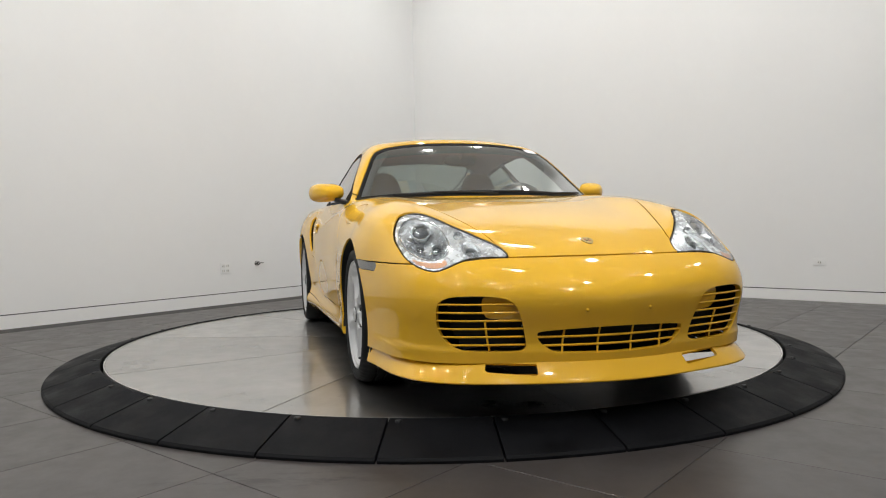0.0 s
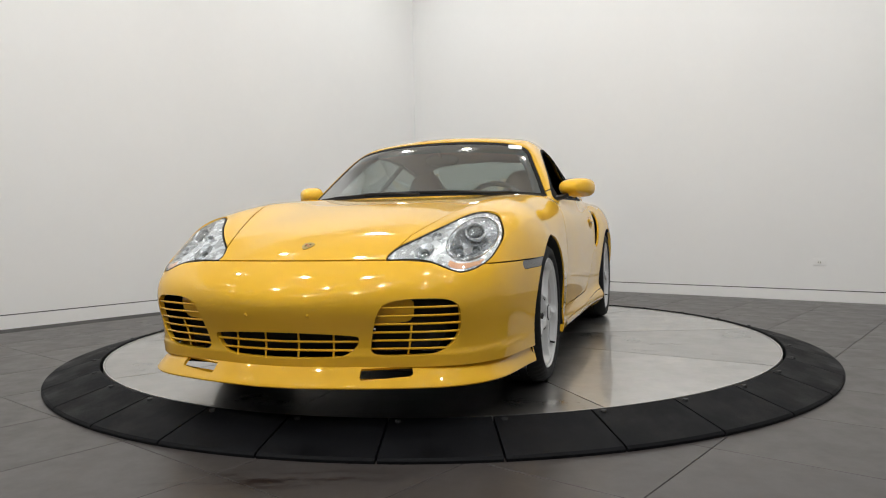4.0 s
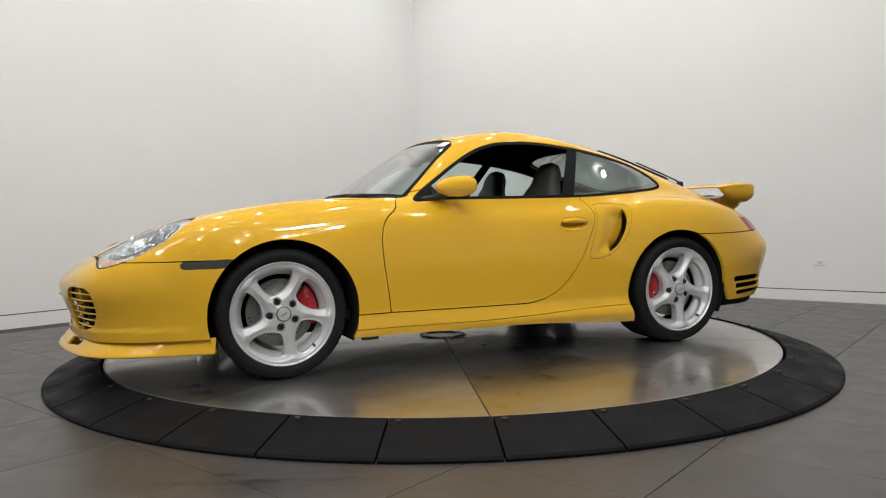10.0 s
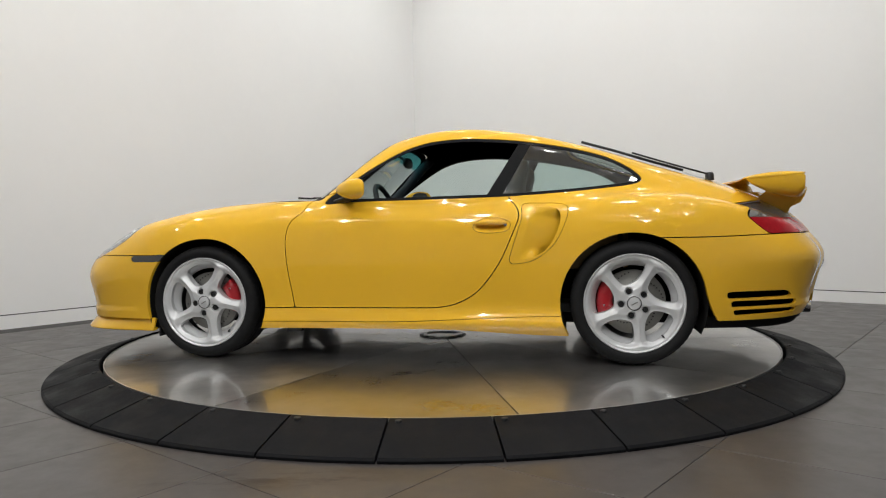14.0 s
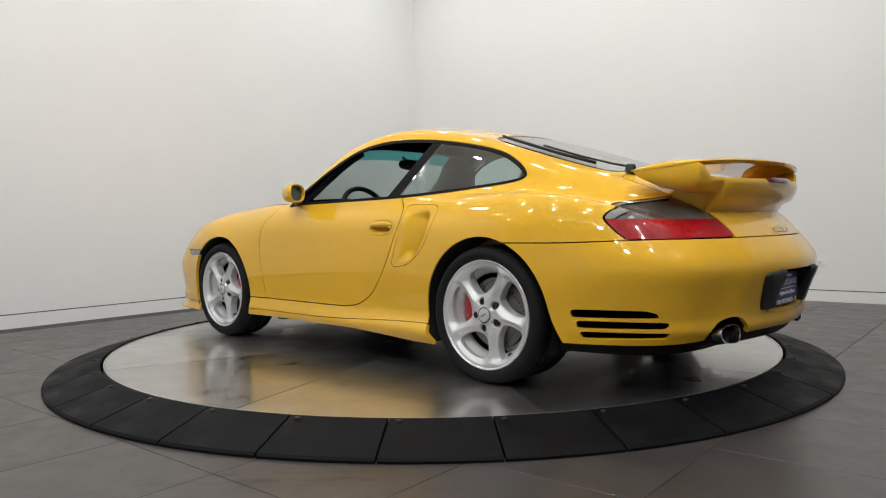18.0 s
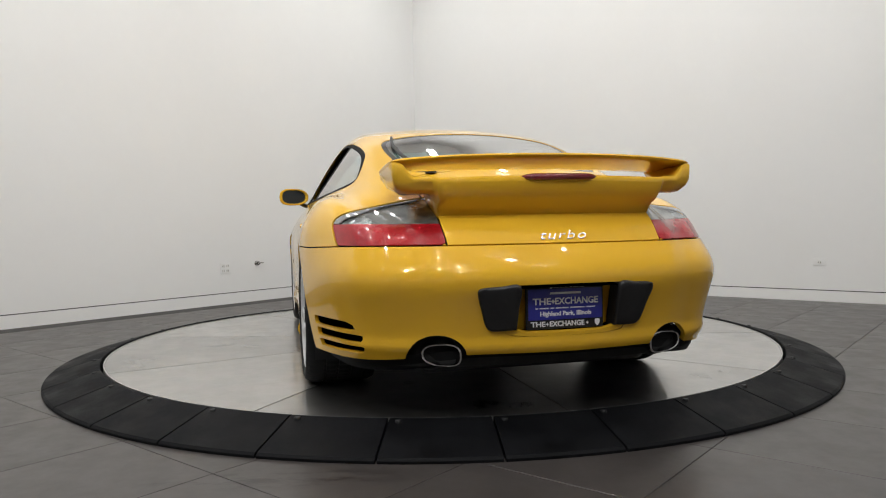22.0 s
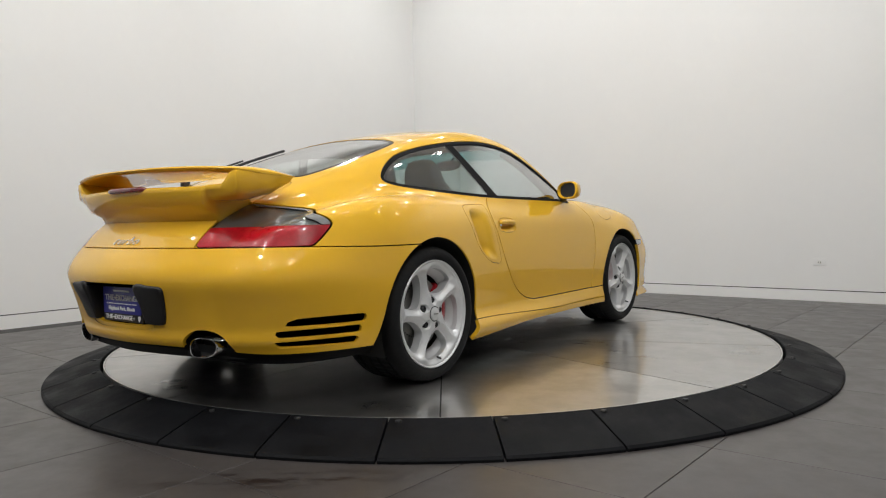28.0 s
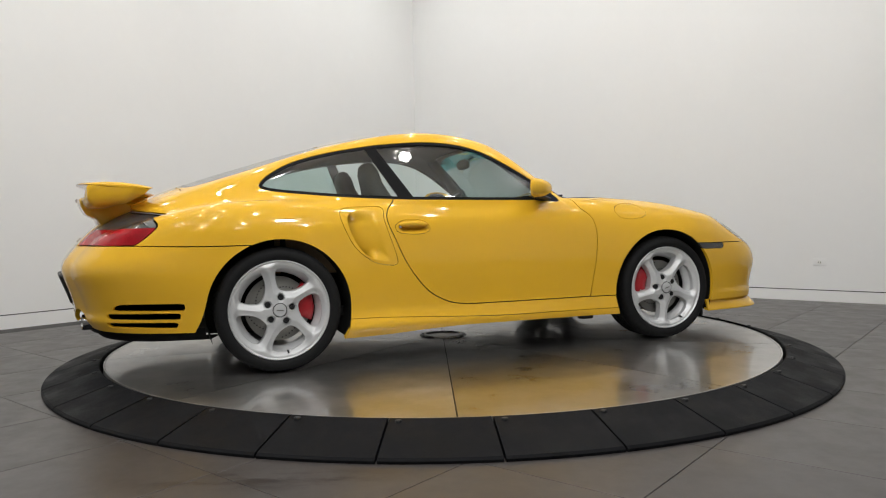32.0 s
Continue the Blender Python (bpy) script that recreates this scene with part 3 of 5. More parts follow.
def side(poly, where=lambda v: v[:, 1] > 0.3):
    return lambda v: region(poly, v[:, [0, 2]], where(v))


def ends(poly, where):
    return lambda v: region(poly, v[:, [1, 2]], where(v))


def plan(poly, where):
    return lambda v: region(poly, v[:, [0, 1]], where(v))


def bottom_line(x, y):
    """Lower edge of bumpers and skirts."""
    skirt = 0.176 - 0.028 * ramp(-x, 0.1, 0.8)
    rear = 0.264 - 0.036 * ramp(y, 0.3, 0.85)
    return np.where(x > 1.2, 0.222, np.where(x < -1.2, rear, skirt))


def arch_gap(v, ax, az, ar):
    """How far a place lies outside a wheel arch; behind the rear wheel the bumper's lower corner is swept back."""
    d = np.hypot(v[:, 0] - ax, v[:, 2] - az) - ar
    low = np.clip(0.38 - v[:, 2], 0, 1)
    return np.where(v[:, 1] > 0.45, d - np.where((ax < 0) & (v[:, 0] < ax), 2.6 * low ** 2, 0.0), 1.0)


ARCHES = ((1.165, 0.315, 0.361), (-1.168, 0.313, 0.361))
shell = half_shell()
flip = np.einsum("ij,ij->i", np.cross(shell[0][shell[2][:, 1]] - shell[0][shell[2][:, 0]], shell[0][shell[2][:, 2]] - shell[0][shell[2][:, 0]]), shell[1][shell[2][:, 0]]).sum() < 0
shell = (shell[0], shell[1], shell[2][:, ::-1] if flip else shell[2])
rest = keep_below(shell, bottom_line(shell[0][:, 0], shell[0][:, 1]) - shell[0][:, 2], 0)
for ax, az, ar in ARCHES:
    v = rest[0]
    rest = keep_below(rest, -arch_gap(v, ax, az, ar), 0)

# glass first
screen, rest = take(rest, ends(WINDSCREEN, lambda v: (v[:, 0] > 0.02) & (v[:, 0] < 1.0) & (v[:, 1] < 0.74)), 0.001)
sideglass, rest = take(rest, side(SIDE_GLASS), 0.001)
backglass, rest = take(rest, plan(REAR_GLASS, lambda v: v[:, 2] > 0.8), 0.001)
headlamp, rest = take(rest, ends(HEADLAMP, lambda v: v[:, 0] > 1.3), 0.0016)
tail, rest = take(rest, ends(TAIL_LAMP, lambda v: v[:, 0] < -1.4), 0.002)
corner_hole, rest = take(rest, ends(CORNER_GRILLE, lambda v: v[:, 0] > 1.5), 0.0)
middle_hole, rest = take(rest, ends(MIDDLE_GRILLE, lambda v: v[:, 0] > 1.5), 0.0)
marker, rest = take(rest, side(MARKER, lambda v: (v[:, 1] > 0.3) & (v[:, 0] > 1)), 0.001)
vent_holes = []
for k in VENTS:
    hole, rest = take(rest, side(k, lambda v: (v[:, 1] > 0.3) & (v[:, 0] < -1.2)), 0.0)
    vent_holes.append(hole)


def exhaust_field(v):
    d = (np.hypot((v[:, 1] - 0.465) / 0.104, (v[:, 2] - 0.245) / 0.092) - 1) * 0.095
    return np.where(v[:, 0] < -1.7, d, 1.0)


_, rest = take(rest, exhaust_field, 0.0)
PLATE_BAY = np.array(((0, .516), (.215, .514), (.224, .505), (.222, .362), (.212, .352), (.15, .340), (0, .338), (-.1, .4)))
plate_bay, rest = take(rest, ends(PLATE_BAY, lambda v: v[:, 0] < -1.8), 0.0)
rear_bumper, rest = take(rest, lambda v: np.where(v[:, 0] < -1.168, v[:, 2] - (0.646 + 0.011 * ramp(-v[:, 0], 1.5, 2.0)), 1.0))
front_bumper, rest = take(rest, lambda v: np.where(v[:, 0] > 1.0, v[:, 2] - (0.604 - 0.020 * ramp(v[:, 1], 0.4, 0.7)), 1.0))
bonnet, rest = take(rest, plan(BONNET, lambda v: (v[:, 2] > 0.5) & (v[:, 0] > 0.4)))
COWL = np.array(((.90, -.2), (.90, .3), (.82, .5), (.72, .655), (.56, .675), (.42, .5), (.42, -.2)))
cowl, rest = take(rest, plan(COWL, lambda v: (v[:, 2] > 0.8) & (v[:, 0] > 0.4)), 0.0)
lid, rest = take(rest, plan(ENGINE_LID, lambda v: (v[:, 2] > 0.5) & (v[:, 0] < -1.2)))
door, rest = take(rest, side(DOOR))
handle_pan, door = take(door, side(HANDLE), 0.0012)
intake, rest = take(rest, side(INTAKE, lambda v: (v[:, 1] > 0.3) & (v[:, 0] < -0.4)), 0.0014)
scoop, intake = take(intake, side(SCOOP), 0.0)
skirt, rest = take(rest, lambda v: np.where((np.abs(v[:, 0]) < 1.0), v[:, 2] - (0.214 + 0.036 * ramp(-v[:, 0], -0.2, 0.85)), 1.0), 0.0016)
wing, rest = take(rest, lambda v: np.maximum(np.where(v[:, 0] > 0.45, 0.289 - v[:, 2], 1.0), np.maximum(np.where(v[:, 2] > 0.55, 0.47, 0.6345) - v[:, 0], v[:, 2] - 0.95)))

panel("body_shell", both(rest), YELLOW, car, "yellow roof, pillars, sills and rear quarters")
panel("bonnet", both(bonnet), YELLOW, car)
panel("cowl_panel", both(moved(cowl, 0.002)), TRIM_BLACK, car, "black cowl panel under the wipers", fold=0)
panel("engine_lid", both(lid), YELLOW, car)
bumper_front = panel("front_bumper", both(front_bumper), YELLOW, car, fold=0.02)
bumper_rear = panel("rear_bumper", both(rear_bumper), YELLOW, car, fold=0.02)
for name, fold in (("plate_bay", 0.0),):
    panel(name, both((plate_bay[0] + np.array([.078, 0, 0]), plate_bay[1], plate_bay[2])), YELLOW, bumper_rear, "yellow recess behind the plate", fold=-0.078)
doors = panels("door", door, YELLOW, car)
panels("side_skirt", skirt, YELLOW, car, fold=0.02)
panel("front_wing", wing, YELLOW, car)
flap, wing_r = take(wing, side(FUEL), 0.0012)
wing_right = panel("front_wing", mirrored(wing_r), YELLOW, car)
panel("fuel_flap", mirrored(flap), YELLOW, wing_right)
panels("side_marker", moved(marker, 0.002), GREY_LENS, car, "smoked grey side marker lamp")

# dark sheet behind the gaps that stands in for their shade
back = half_shell(170, 64)
bv = back[0]
hide = np.full(len(bv), 9.0)
for f in (ends(WINDSCREEN, lambda v: (v[:, 0] > 0.02) & (v[:, 0] < 1.0)), side(SIDE_GLASS), plan(REAR_GLASS, lambda v: v[:, 2] > 0.8), ends(HEADLAMP, lambda v: v[:, 0] > 1.3),
          ends(CORNER_GRILLE, lambda v: v[:, 0] > 1.5), ends(MIDDLE_GRILLE, lambda v: v[:, 0] > 1.5), side(INTAKE, lambda v: (v[:, 1] > 0.3) & (v[:, 0] < -0.4)), side(HANDLE), exhaust_field, ends(PLATE_BAY, lambda v: v[:, 0] < -1.8)):
    hide = np.minimum(hide, f(bv))
hide = np.minimum(hide, bv[:, 2] - bottom_line(bv[:, 0], bv[:, 1]) - 0.012)
for ax, az, ar in ARCHES:
    hide = np.minimum(hide, arch_gap(bv, ax, az, ar))
panel("gap_shade_sheet", both(moved(keep_below(back, -hide, -0.012), 0.016)), SHUT, car, "dark sheet standing in for the shade in the panel gaps", fold=0)

# ---- windows ----
frit, glass = take(screen, lambda v: -region(WINDSCREEN, v[:, [1, 2]]) - 0.018, 0.0)
band, glass = take(glass, lambda v: (1.168 - 0.12 * v[:, 1] ** 2) - v[:, 2], 0.0)
panel("windscreen_surround", both(moved(frit, 0.002)), TRIM_BLACK, car, "black windscreen surround", fold=0.004)
panel("windscreen", both(moved(glass, 0.003)), GLASS, car, "clear curved windscreen", fold=0)
panel("shade_band", both(moved(band, 0.003)), BAND, car, "blue-green shade band of the windscreen", fold=0)
frit, glass = take(backglass, lambda v: -region(REAR_GLASS, v[:, [0, 1]]) - 0.022, 0.0)
panel("rear_window_surround", both(moved(frit, 0.002)), GLOSS_BLACK, car, "black rear window surround", fold=0.004)
panel("rear_window", both(moved(glass, 0.003)), GLASS, car, "clear curved rear window", fold=0)
frit, glass = take(sideglass, lambda v: -region(SIDE_GLASS, v[:, [0, 2]]) - 0.016, 0.0)
post, glass = take(glass, lambda v: np.maximum((v[:, 0] + 0.422 + (v[:, 2] - 0.874) * 0.568), -(v[:, 0] + 0.505 + (v[:, 2] - 0.874) * 0.52)), 0.0)
sail, glass = take(glass, lambda v: 0.365 - v[:, 0], 0.0)
quarter, doorglass = take(glass, lambda v: v[:, 0] + 0.46 + (v[:, 2] - 0.874) * 0.54, 0.0)
panels("window_trim", moved(frit, 0.002), TRIM_BLACK, car, "black rubber window trim", fold=0.004)
panels("door_post", moved(post, 0.004), TRIM_BLACK, car, "gloss black door post")
panels("mirror_sail", moved(sail, 0.002), TRIM_BLACK, car, "black mirror base panel")
panel("door_window", mirrored(moved(doorglass, 0.008)), GLASS, car, "clear door window; the other one is wound down", fold=0)
panels("quarter_window", moved(quarter, 0.004), GLASS, car, fold=0)

# ---- finding places on the coachwork ----
def skin(org, way, far=1.6):
    """The place where a ray from inside leaves the coachwork, and the normal there."""
    p = cast(np.array([org], float), np.array([way], float), far)
    return Vector(p[0]), Vector(normal_at(p)[0])


def skin_side(x, z):
    return skin((x, 0.2, z), (0, 1, 0), 1.0)


def skin_end(y, z, sign):
    return skin((sign * 1.3, y, z), (sign, 0, 0), 1.4)


def skins_end(ys, zs, sign):
    """Many places on the nose or the tail at once, with normals."""
    ys, zs = np.asarray(ys, float), np.broadcast_to(np.asarray(zs, float), np.shape(ys))
    p = cast(np.stack([0 * ys + sign * 1.3, ys, zs], 1), np.tile((float(sign), 0, 0), (len(ys), 1)), 1.4)
    return p, normal_at(p)


def skin_top(x, y):
    return skin((x, y, 0.6), (0, 0, 1), 0.9)


def facing(place, normal, up=(0, 0, 1), lift=0.0):
    """A pose whose z axis leaves the skin and whose y axis leans up."""
    z = Vector(normal).normalized()
    x = Vector(up).cross(z).normalized()
    y = z.cross(x)
    m = Matrix((x, y, z)).transposed().to_4x4()
    m.translation = Vector(place) + z * lift
    return m


def ball(rx, ry, rz, m=None, u=24, v=14, power=1.0):
    bm = bmesh.new()
    bmesh.ops.create_uvsphere(bm, u_segments=u, v_segments=v, radius=1)
    for w in bm.verts:
        w.co = Vector([math.copysign(abs(c) ** power, c) for c in w.co])
        w.co = Vector((w.co.x * rx, w.co.y * ry, w.co.z * rz))
    if m:
        bm.transform(m)
    return bm


def twin(make, name, material, parent, label=""):
    """A part on the left and its mirrored fellow on the right."""
    out = []
    for s in (1, -1):
        bm = make()
        if s < 0:
            bmesh.ops.scale(bm, vec=(1, -1, 1), verts=bm.verts)
            bmesh.ops.reverse_faces(bm, faces=bm.faces)
        out.append(part(name, bm, material, parent, label))
    return out


def loft(rings, closed_ring=True, caps=True):
    """A skin over rings of equal length."""
    bm = bmesh.new()
    vs = [[bm.verts.new(p) for p in r] for r in rings]
    n = len(rings[0])
    for a, b in zip(vs, vs[1:]):
        for i in range(n if closed_ring else n - 1):
            j = (i + 1) % n
            bm.faces.new((a[i], a[j], b[j], b[i]))
    if caps and closed_ring:
        bm.faces.new(vs[0][::-1])
        bm.faces.new(vs[-1])
    bmesh.ops.recalc_face_normals(bm, faces=bm.faces)
    return bm


# ---- headlamps ----
def lamp_depth(v, deep, soft):
    d = -region(HEADLAMP, v[:, [1, 2]])
    return deep * ramp(d, 0.0, soft)


headlamp = moved(headlamp, 0.008 * ramp(headlamp[0][:, 1], .60, .735) * ramp(headlamp[0][:, 2], .57, .62))
rim_piece, cover = take(headlamp, lambda v: -region(HEADLAMP, v[:, [1, 2]]) - 0.004, 0.0)
lamps = panels("headlamp", moved(cover, 0.001), LAMP_GLASS, car, "clear headlamp with chrome inside and amber indicator", fold=0)


def round_field(cy, cz, ry, rz):
    """A round opening in the lamp's housing, as seen from ahead."""
    return lambda v: (np.hypot((v[:, 1] - cy) / ry, (v[:, 2] - cz) / rz) - 1) * min(ry, rz)


def sunk(piece, field, deep, soft):
    """A bowl: a piece that falls away from the rim of a field."""
    d = -field(piece[0])
    v = piece[0] - piece[1] * (0.005 + deep * ramp(d, 0.0, soft))[:, None]
    return v, smooth_normals(v, piece[2]), piece[2]


def smooth_normals(v, t):
    f = np.cross(v[t[:, 1]] - v[t[:, 0]], v[t[:, 2]] - v[t[:, 0]])
    n = np.zeros_like(v)
    for j in range(3):
        np.add.at(n, t[:, j], f)
    return n / np.maximum(np.linalg.norm(n, axis=1, keepdims=True), 1e-12)


MAIN, SMALL = round_field(.640, .682, .082, .080), round_field(.487, .637, .036, .030)
main_bowl, housing = take(headlamp, MAIN, 0.0)
small_bowl, housing = take(housing, SMALL, 0.0)
amber_field = loop(((.590, .604), (.615, .594), (.645, .590), (.68, .596), (.700, .606), (.692, .584), (.645, .571), (.600, .581)), 6)
amber, _ = take(headlamp, ends(amber_field, lambda v: v[:, 0] > 1.3), 0.0)
for lamp, s in zip(lamps, (1, -1)):
    fit = (lambda q: q) if s > 0 else mirrored
    panel("lamp_seal", fit(rim_piece), BLACK, lamp, "black rubber seal", fold=0.006)
    panel("lamp_housing", fit(moved(housing, 0.005)), REFLECTOR, lamp, "bright silver lamp housing", fold=0.02)
    panel("main_bowl", fit(sunk(main_bowl, MAIN, 0.045, 0.05)), BOWL_GREY, lamp, "grey chromed reflector bowl", fold=0)
    panel("small_bowl", fit(sunk(small_bowl, SMALL, 0.022, 0.02)), BOWL_GREY, lamp, "grey chromed reflector bowl", fold=0)
    for name, y, z, r, mat, deep in (("main_beam", .640, .720, .034, LENS_DARK, .026), ("dip_beam", .607, .660, .017, LENS_DARK, .034), ("fog_lamp", .487, .637, .020, LENS_DARK, .024),
                                     ("side_lamp", .672, .656, .014, LENS_DARK, .034), ("washer_cap", .512, .686, .017, REFLECTOR, .006)):
        p, n = skin_end(y, z, 1)
        aim = (Vector((0.93, 0.05, 0.36)) * 0.55 + n * 0.45).normalized()
        p = p - n * deep
        m = facing((p.x, s * p.y, p.z), (aim.x, s * aim.y, aim.z))
        ring = lathe([(r * 1.0, -.02), (r * 1.22, .004), (r * 1.18, .010), (r * 1.02, .006), (r * .98, -.004)], 32, "Z", True)
        ring.transform(m)
        part(name, ring, REFLECTOR, lamp)
        part("lens", ball(r, r, r * .45, m @ pose(0, 0, -.006), 24, 10), mat, lamp)
    panel("indicator", fit(moved(amber, 0.0035)), ORANGE_LENS, lamp, "amber indicator lens", fold=0.004)
    ring_pts = skins_end([.640 + .083 * math.cos(a) for a in np.linspace(0, 2 * math.pi, 48, endpoint=False)], [.682 + .081 * math.sin(a) for a in np.linspace(0, 2 * math.pi, 48, endpoint=False)], 1)
    part("bowl_ring", tube([(x - .007 * nx, s * (y - .007 * ny), z - .007 * nz) for (x, y, z), (nx, ny, nz) in zip(*ring_pts)], .0032, 6, True), CHROME, lamp, "chrome ring round the reflector bowl")

# ---- grilles and vents ----
for s in (1, -1):
    fit = (lambda q: q) if s > 0 else mirrored
    # near-black sheet set back in the opening for the shade inside it
    panel("corner_duct", fit(moved(corner_hole, 0.10)), SHUT, bumper_front, "dark air duct", fold=0)
    bay = loop(((.335, .372), (.34, .44), (.40, .468), (.49, .47), (.50, .42), (.485, .385), (.45, .374)), 6)
    guide, _ = take(corner_hole, ends(bay, lambda v: v[:, 0] > 1.5), 0.0)
    panel("duct_fairing", fit(moved(guide, 0.03)), YELLOW, bumper_front, fold=0.06)
    for k in range(6):
        z = 0.288 + 0.0305 * k
        ys = [y for y in np.linspace(.33, .66, 67) if region(CORNER_GRILLE, np.array([[y, z]]))[0] < 0.004]
        pts, _ = skins_end(ys[::3] + [ys[-1]], z, 1)
        part("slat", tube([(p[0] - .010, s * p[1], p[2]) for p in pts], 0.0042, 6), YELLOW, bumper_front)
    pts = [skin_end(.462 + 0.02 * f, .268 + .108 * f, 1)[0] for f in np.linspace(0, 1, 6)]
    part("slat", tube([(p.x - .013, s * p.y, p.z) for p in pts], 0.0042, 6), YELLOW, bumper_front)
panel("middle_duct", both(moved(middle_hole, 0.09)), SHUT, bumper_front, "dark air duct", fold=0)
for z in (.283, .315):
    ys = [y for y in np.linspace(-.31, .31, 63) if region(MIDDLE_GRILLE, np.array([[y, z]]))[0] < 0.004]
    part("slat", tube([(p[0] - .010, p[1], z) for p in skins_end(ys, z, 1)[0]], 0.0045, 6), YELLOW, bumper_front)
for y in (-.2, -.068, .068, .2):
    zs = [z for z in np.linspace(.25, .35, 21) if region(MIDDLE_GRILLE, np.array([[y, z]]))[0] < 0.003]
    part("slat", tube([(p[0] - .013, y + .08 * (p[2] - .3), p[2]) for p in skins_end([y] * len(zs), zs, 1)[0]], 0.004, 6), YELLOW, bumper_front)
for y in (-.127, .127):
    p, n = skin_end(y, .414, 1)
    b = ball(.007, .007, .006, facing(p, n), 12, 8)
    part("plate_screw", b, YELLOW, bumper_front)
for hole in vent_holes:
    for s in (1, -1):
        panel("vent", moved(hole, 0.028) if s > 0 else mirrored(moved(hole, 0.028)), SHUT, bumper_rear, "black air outlet slot", fold=0)


# ---- front lip with its two air slots ----
def lip_piece():
    """A skirt swept along the nose: from the bumper's foot out and down, then back under."""
    prof = ((-.034, .226), (-.027, .222), (-.010, .205), (.014, .178), (.028, .160), (.027, .154), (.020, .152), (-.016, .156), (-.066, .160))
    rows, count = [], 120
    for k in range(count):
        u = 1.507 + (AXLE + TURN * math.pi / 2 - 1.507) * k / (count - 1)
        th = (u - AXLE) / TURN
        r0 = float(PLAN_R(u))
        grow = 0.35 + 0.65 * float(ramp(u, 1.55, 1.95))
        rows.append([(AXLE + (r0 - .022 + o * grow) * math.sin(th), (r0 - .022 + o * grow) * math.cos(th), z) for o, z in prof])
    v = np.array(rows).reshape(-1, 3)
    v[:, 1] = np.where(np.abs(v[:, 1]) < 1e-6, 0, v[:, 1])
    m = len(prof)
    i = np.arange(count * m).reshape(count, m)
    a, b, c, d = i[:-1, :-1].ravel(), i[1:, :-1].ravel(), i[1:, 1:].ravel(), i[:-1, 1:].ravel()
    t = np.concatenate([np.stack([a, b, c], 1), np.stack([a, c, d], 1)])
    return v, t


lv, lt = lip_piece()


def fine(v, t, times):
    """Splits every triangle in four, a few times over."""
    for _ in range(times):
        e = np.concatenate([t[:, [0, 1]], t[:, [1, 2]], t[:, [2, 0]]])
        u, inv = np.unique(np.sort(e, 1), axis=0, return_inverse=True)
        inv = inv.reshape(-1) + len(v)
        v = np.concatenate([v, (v[u[:, 0]] + v[u[:, 1]]) / 2])
        x, y, z = inv[:len(t)], inv[len(t):2 * len(t)], inv[2 * len(t):]
        t = np.concatenate([np.stack([t[:, 0], x, z], 1), np.stack([x, t[:, 1], y], 1), np.stack([z, y, t[:, 2]], 1), np.stack([x, y, z], 1)])
    return v, t


lv, lt = fine(lv, lt, 1)
ln = smooth_normals(lv, lt)
outward = ln[:, 0].sum() > 0
if not outward:
    lt, ln = lt[:, ::-1], -ln
SLOT = np.array(((.300, .217), (.475, .224), (.490, .194), (.306, .181)))
lip = (lv, ln, lt)
_, lip = take(lip, lambda v: region(SLOT, v[:, [1, 2]], (v[:, 0] > 1.9) & (v[:, 2] > .17)), 0.0)
panel("front_lip", both(lip), YELLOW, car, "yellow front lip spoiler with two slots", fold=0.012)

# ---- air intakes behind the doors ----
chain = np.concatenate([SCOOP[58:], SCOOP[:20]])
front_x = lambda z: -.585 - .19 * (z - .56)
rear_x = spline((.54, .60, .67, .743, .79, .82), (-.63, -.745, -.79, -.814, -.808, -.77))
sv = scoop[0]
frac = np.clip((front_x(sv[:, 2]) - sv[:, 0]) / np.maximum(front_x(sv[:, 2]) - rear_x(sv[:, 2]), .02), 0, 1)
edge = to_chain(chain, sv[:, [0, 2]], False)
dip = 0.055 * frac ** 1.3 * ramp(edge, 0.0, 0.06)
dv = np.array(scoop[0])
dv[:, 1] -= dip
dipped = (dv, smooth_normals(dv, scoop[2]), scoop[2])
for s in (1, -1):
    fit = (lambda q: q) if s > 0 else mirrored
    frame_part = panel("air_intake", fit(intake), YELLOW, car, "yellow air intake scoop behind the door", fold=0.012)
    panel("scoop", fit(dipped), YELLOW, frame_part, fold=0)
    dark = moved(scoop, 0.11)
    # near-black sheet deep in the scoop stands for its inner shade
    panel("intake_duct", fit(dark), SHUT, frame_part, "dark intake opening", fold=0)

# ---- door handles ----
hv = handle_pan[0]
hd = -region(HANDLE, hv[:, [0, 2]])
cup = np.array(hv)
grip_zone = ramp(np.abs(hv[:, 2] - .712), .030, .014) * ramp(hd, 0.008, 0.024) * ramp(np.abs(hv[:, 0] + .45), .085, .06)
cup[:, 1] -= 0.030 * grip_zone
cup_piece = (cup, smooth_normals(cup, handle_pan[2]), handle_pan[2])
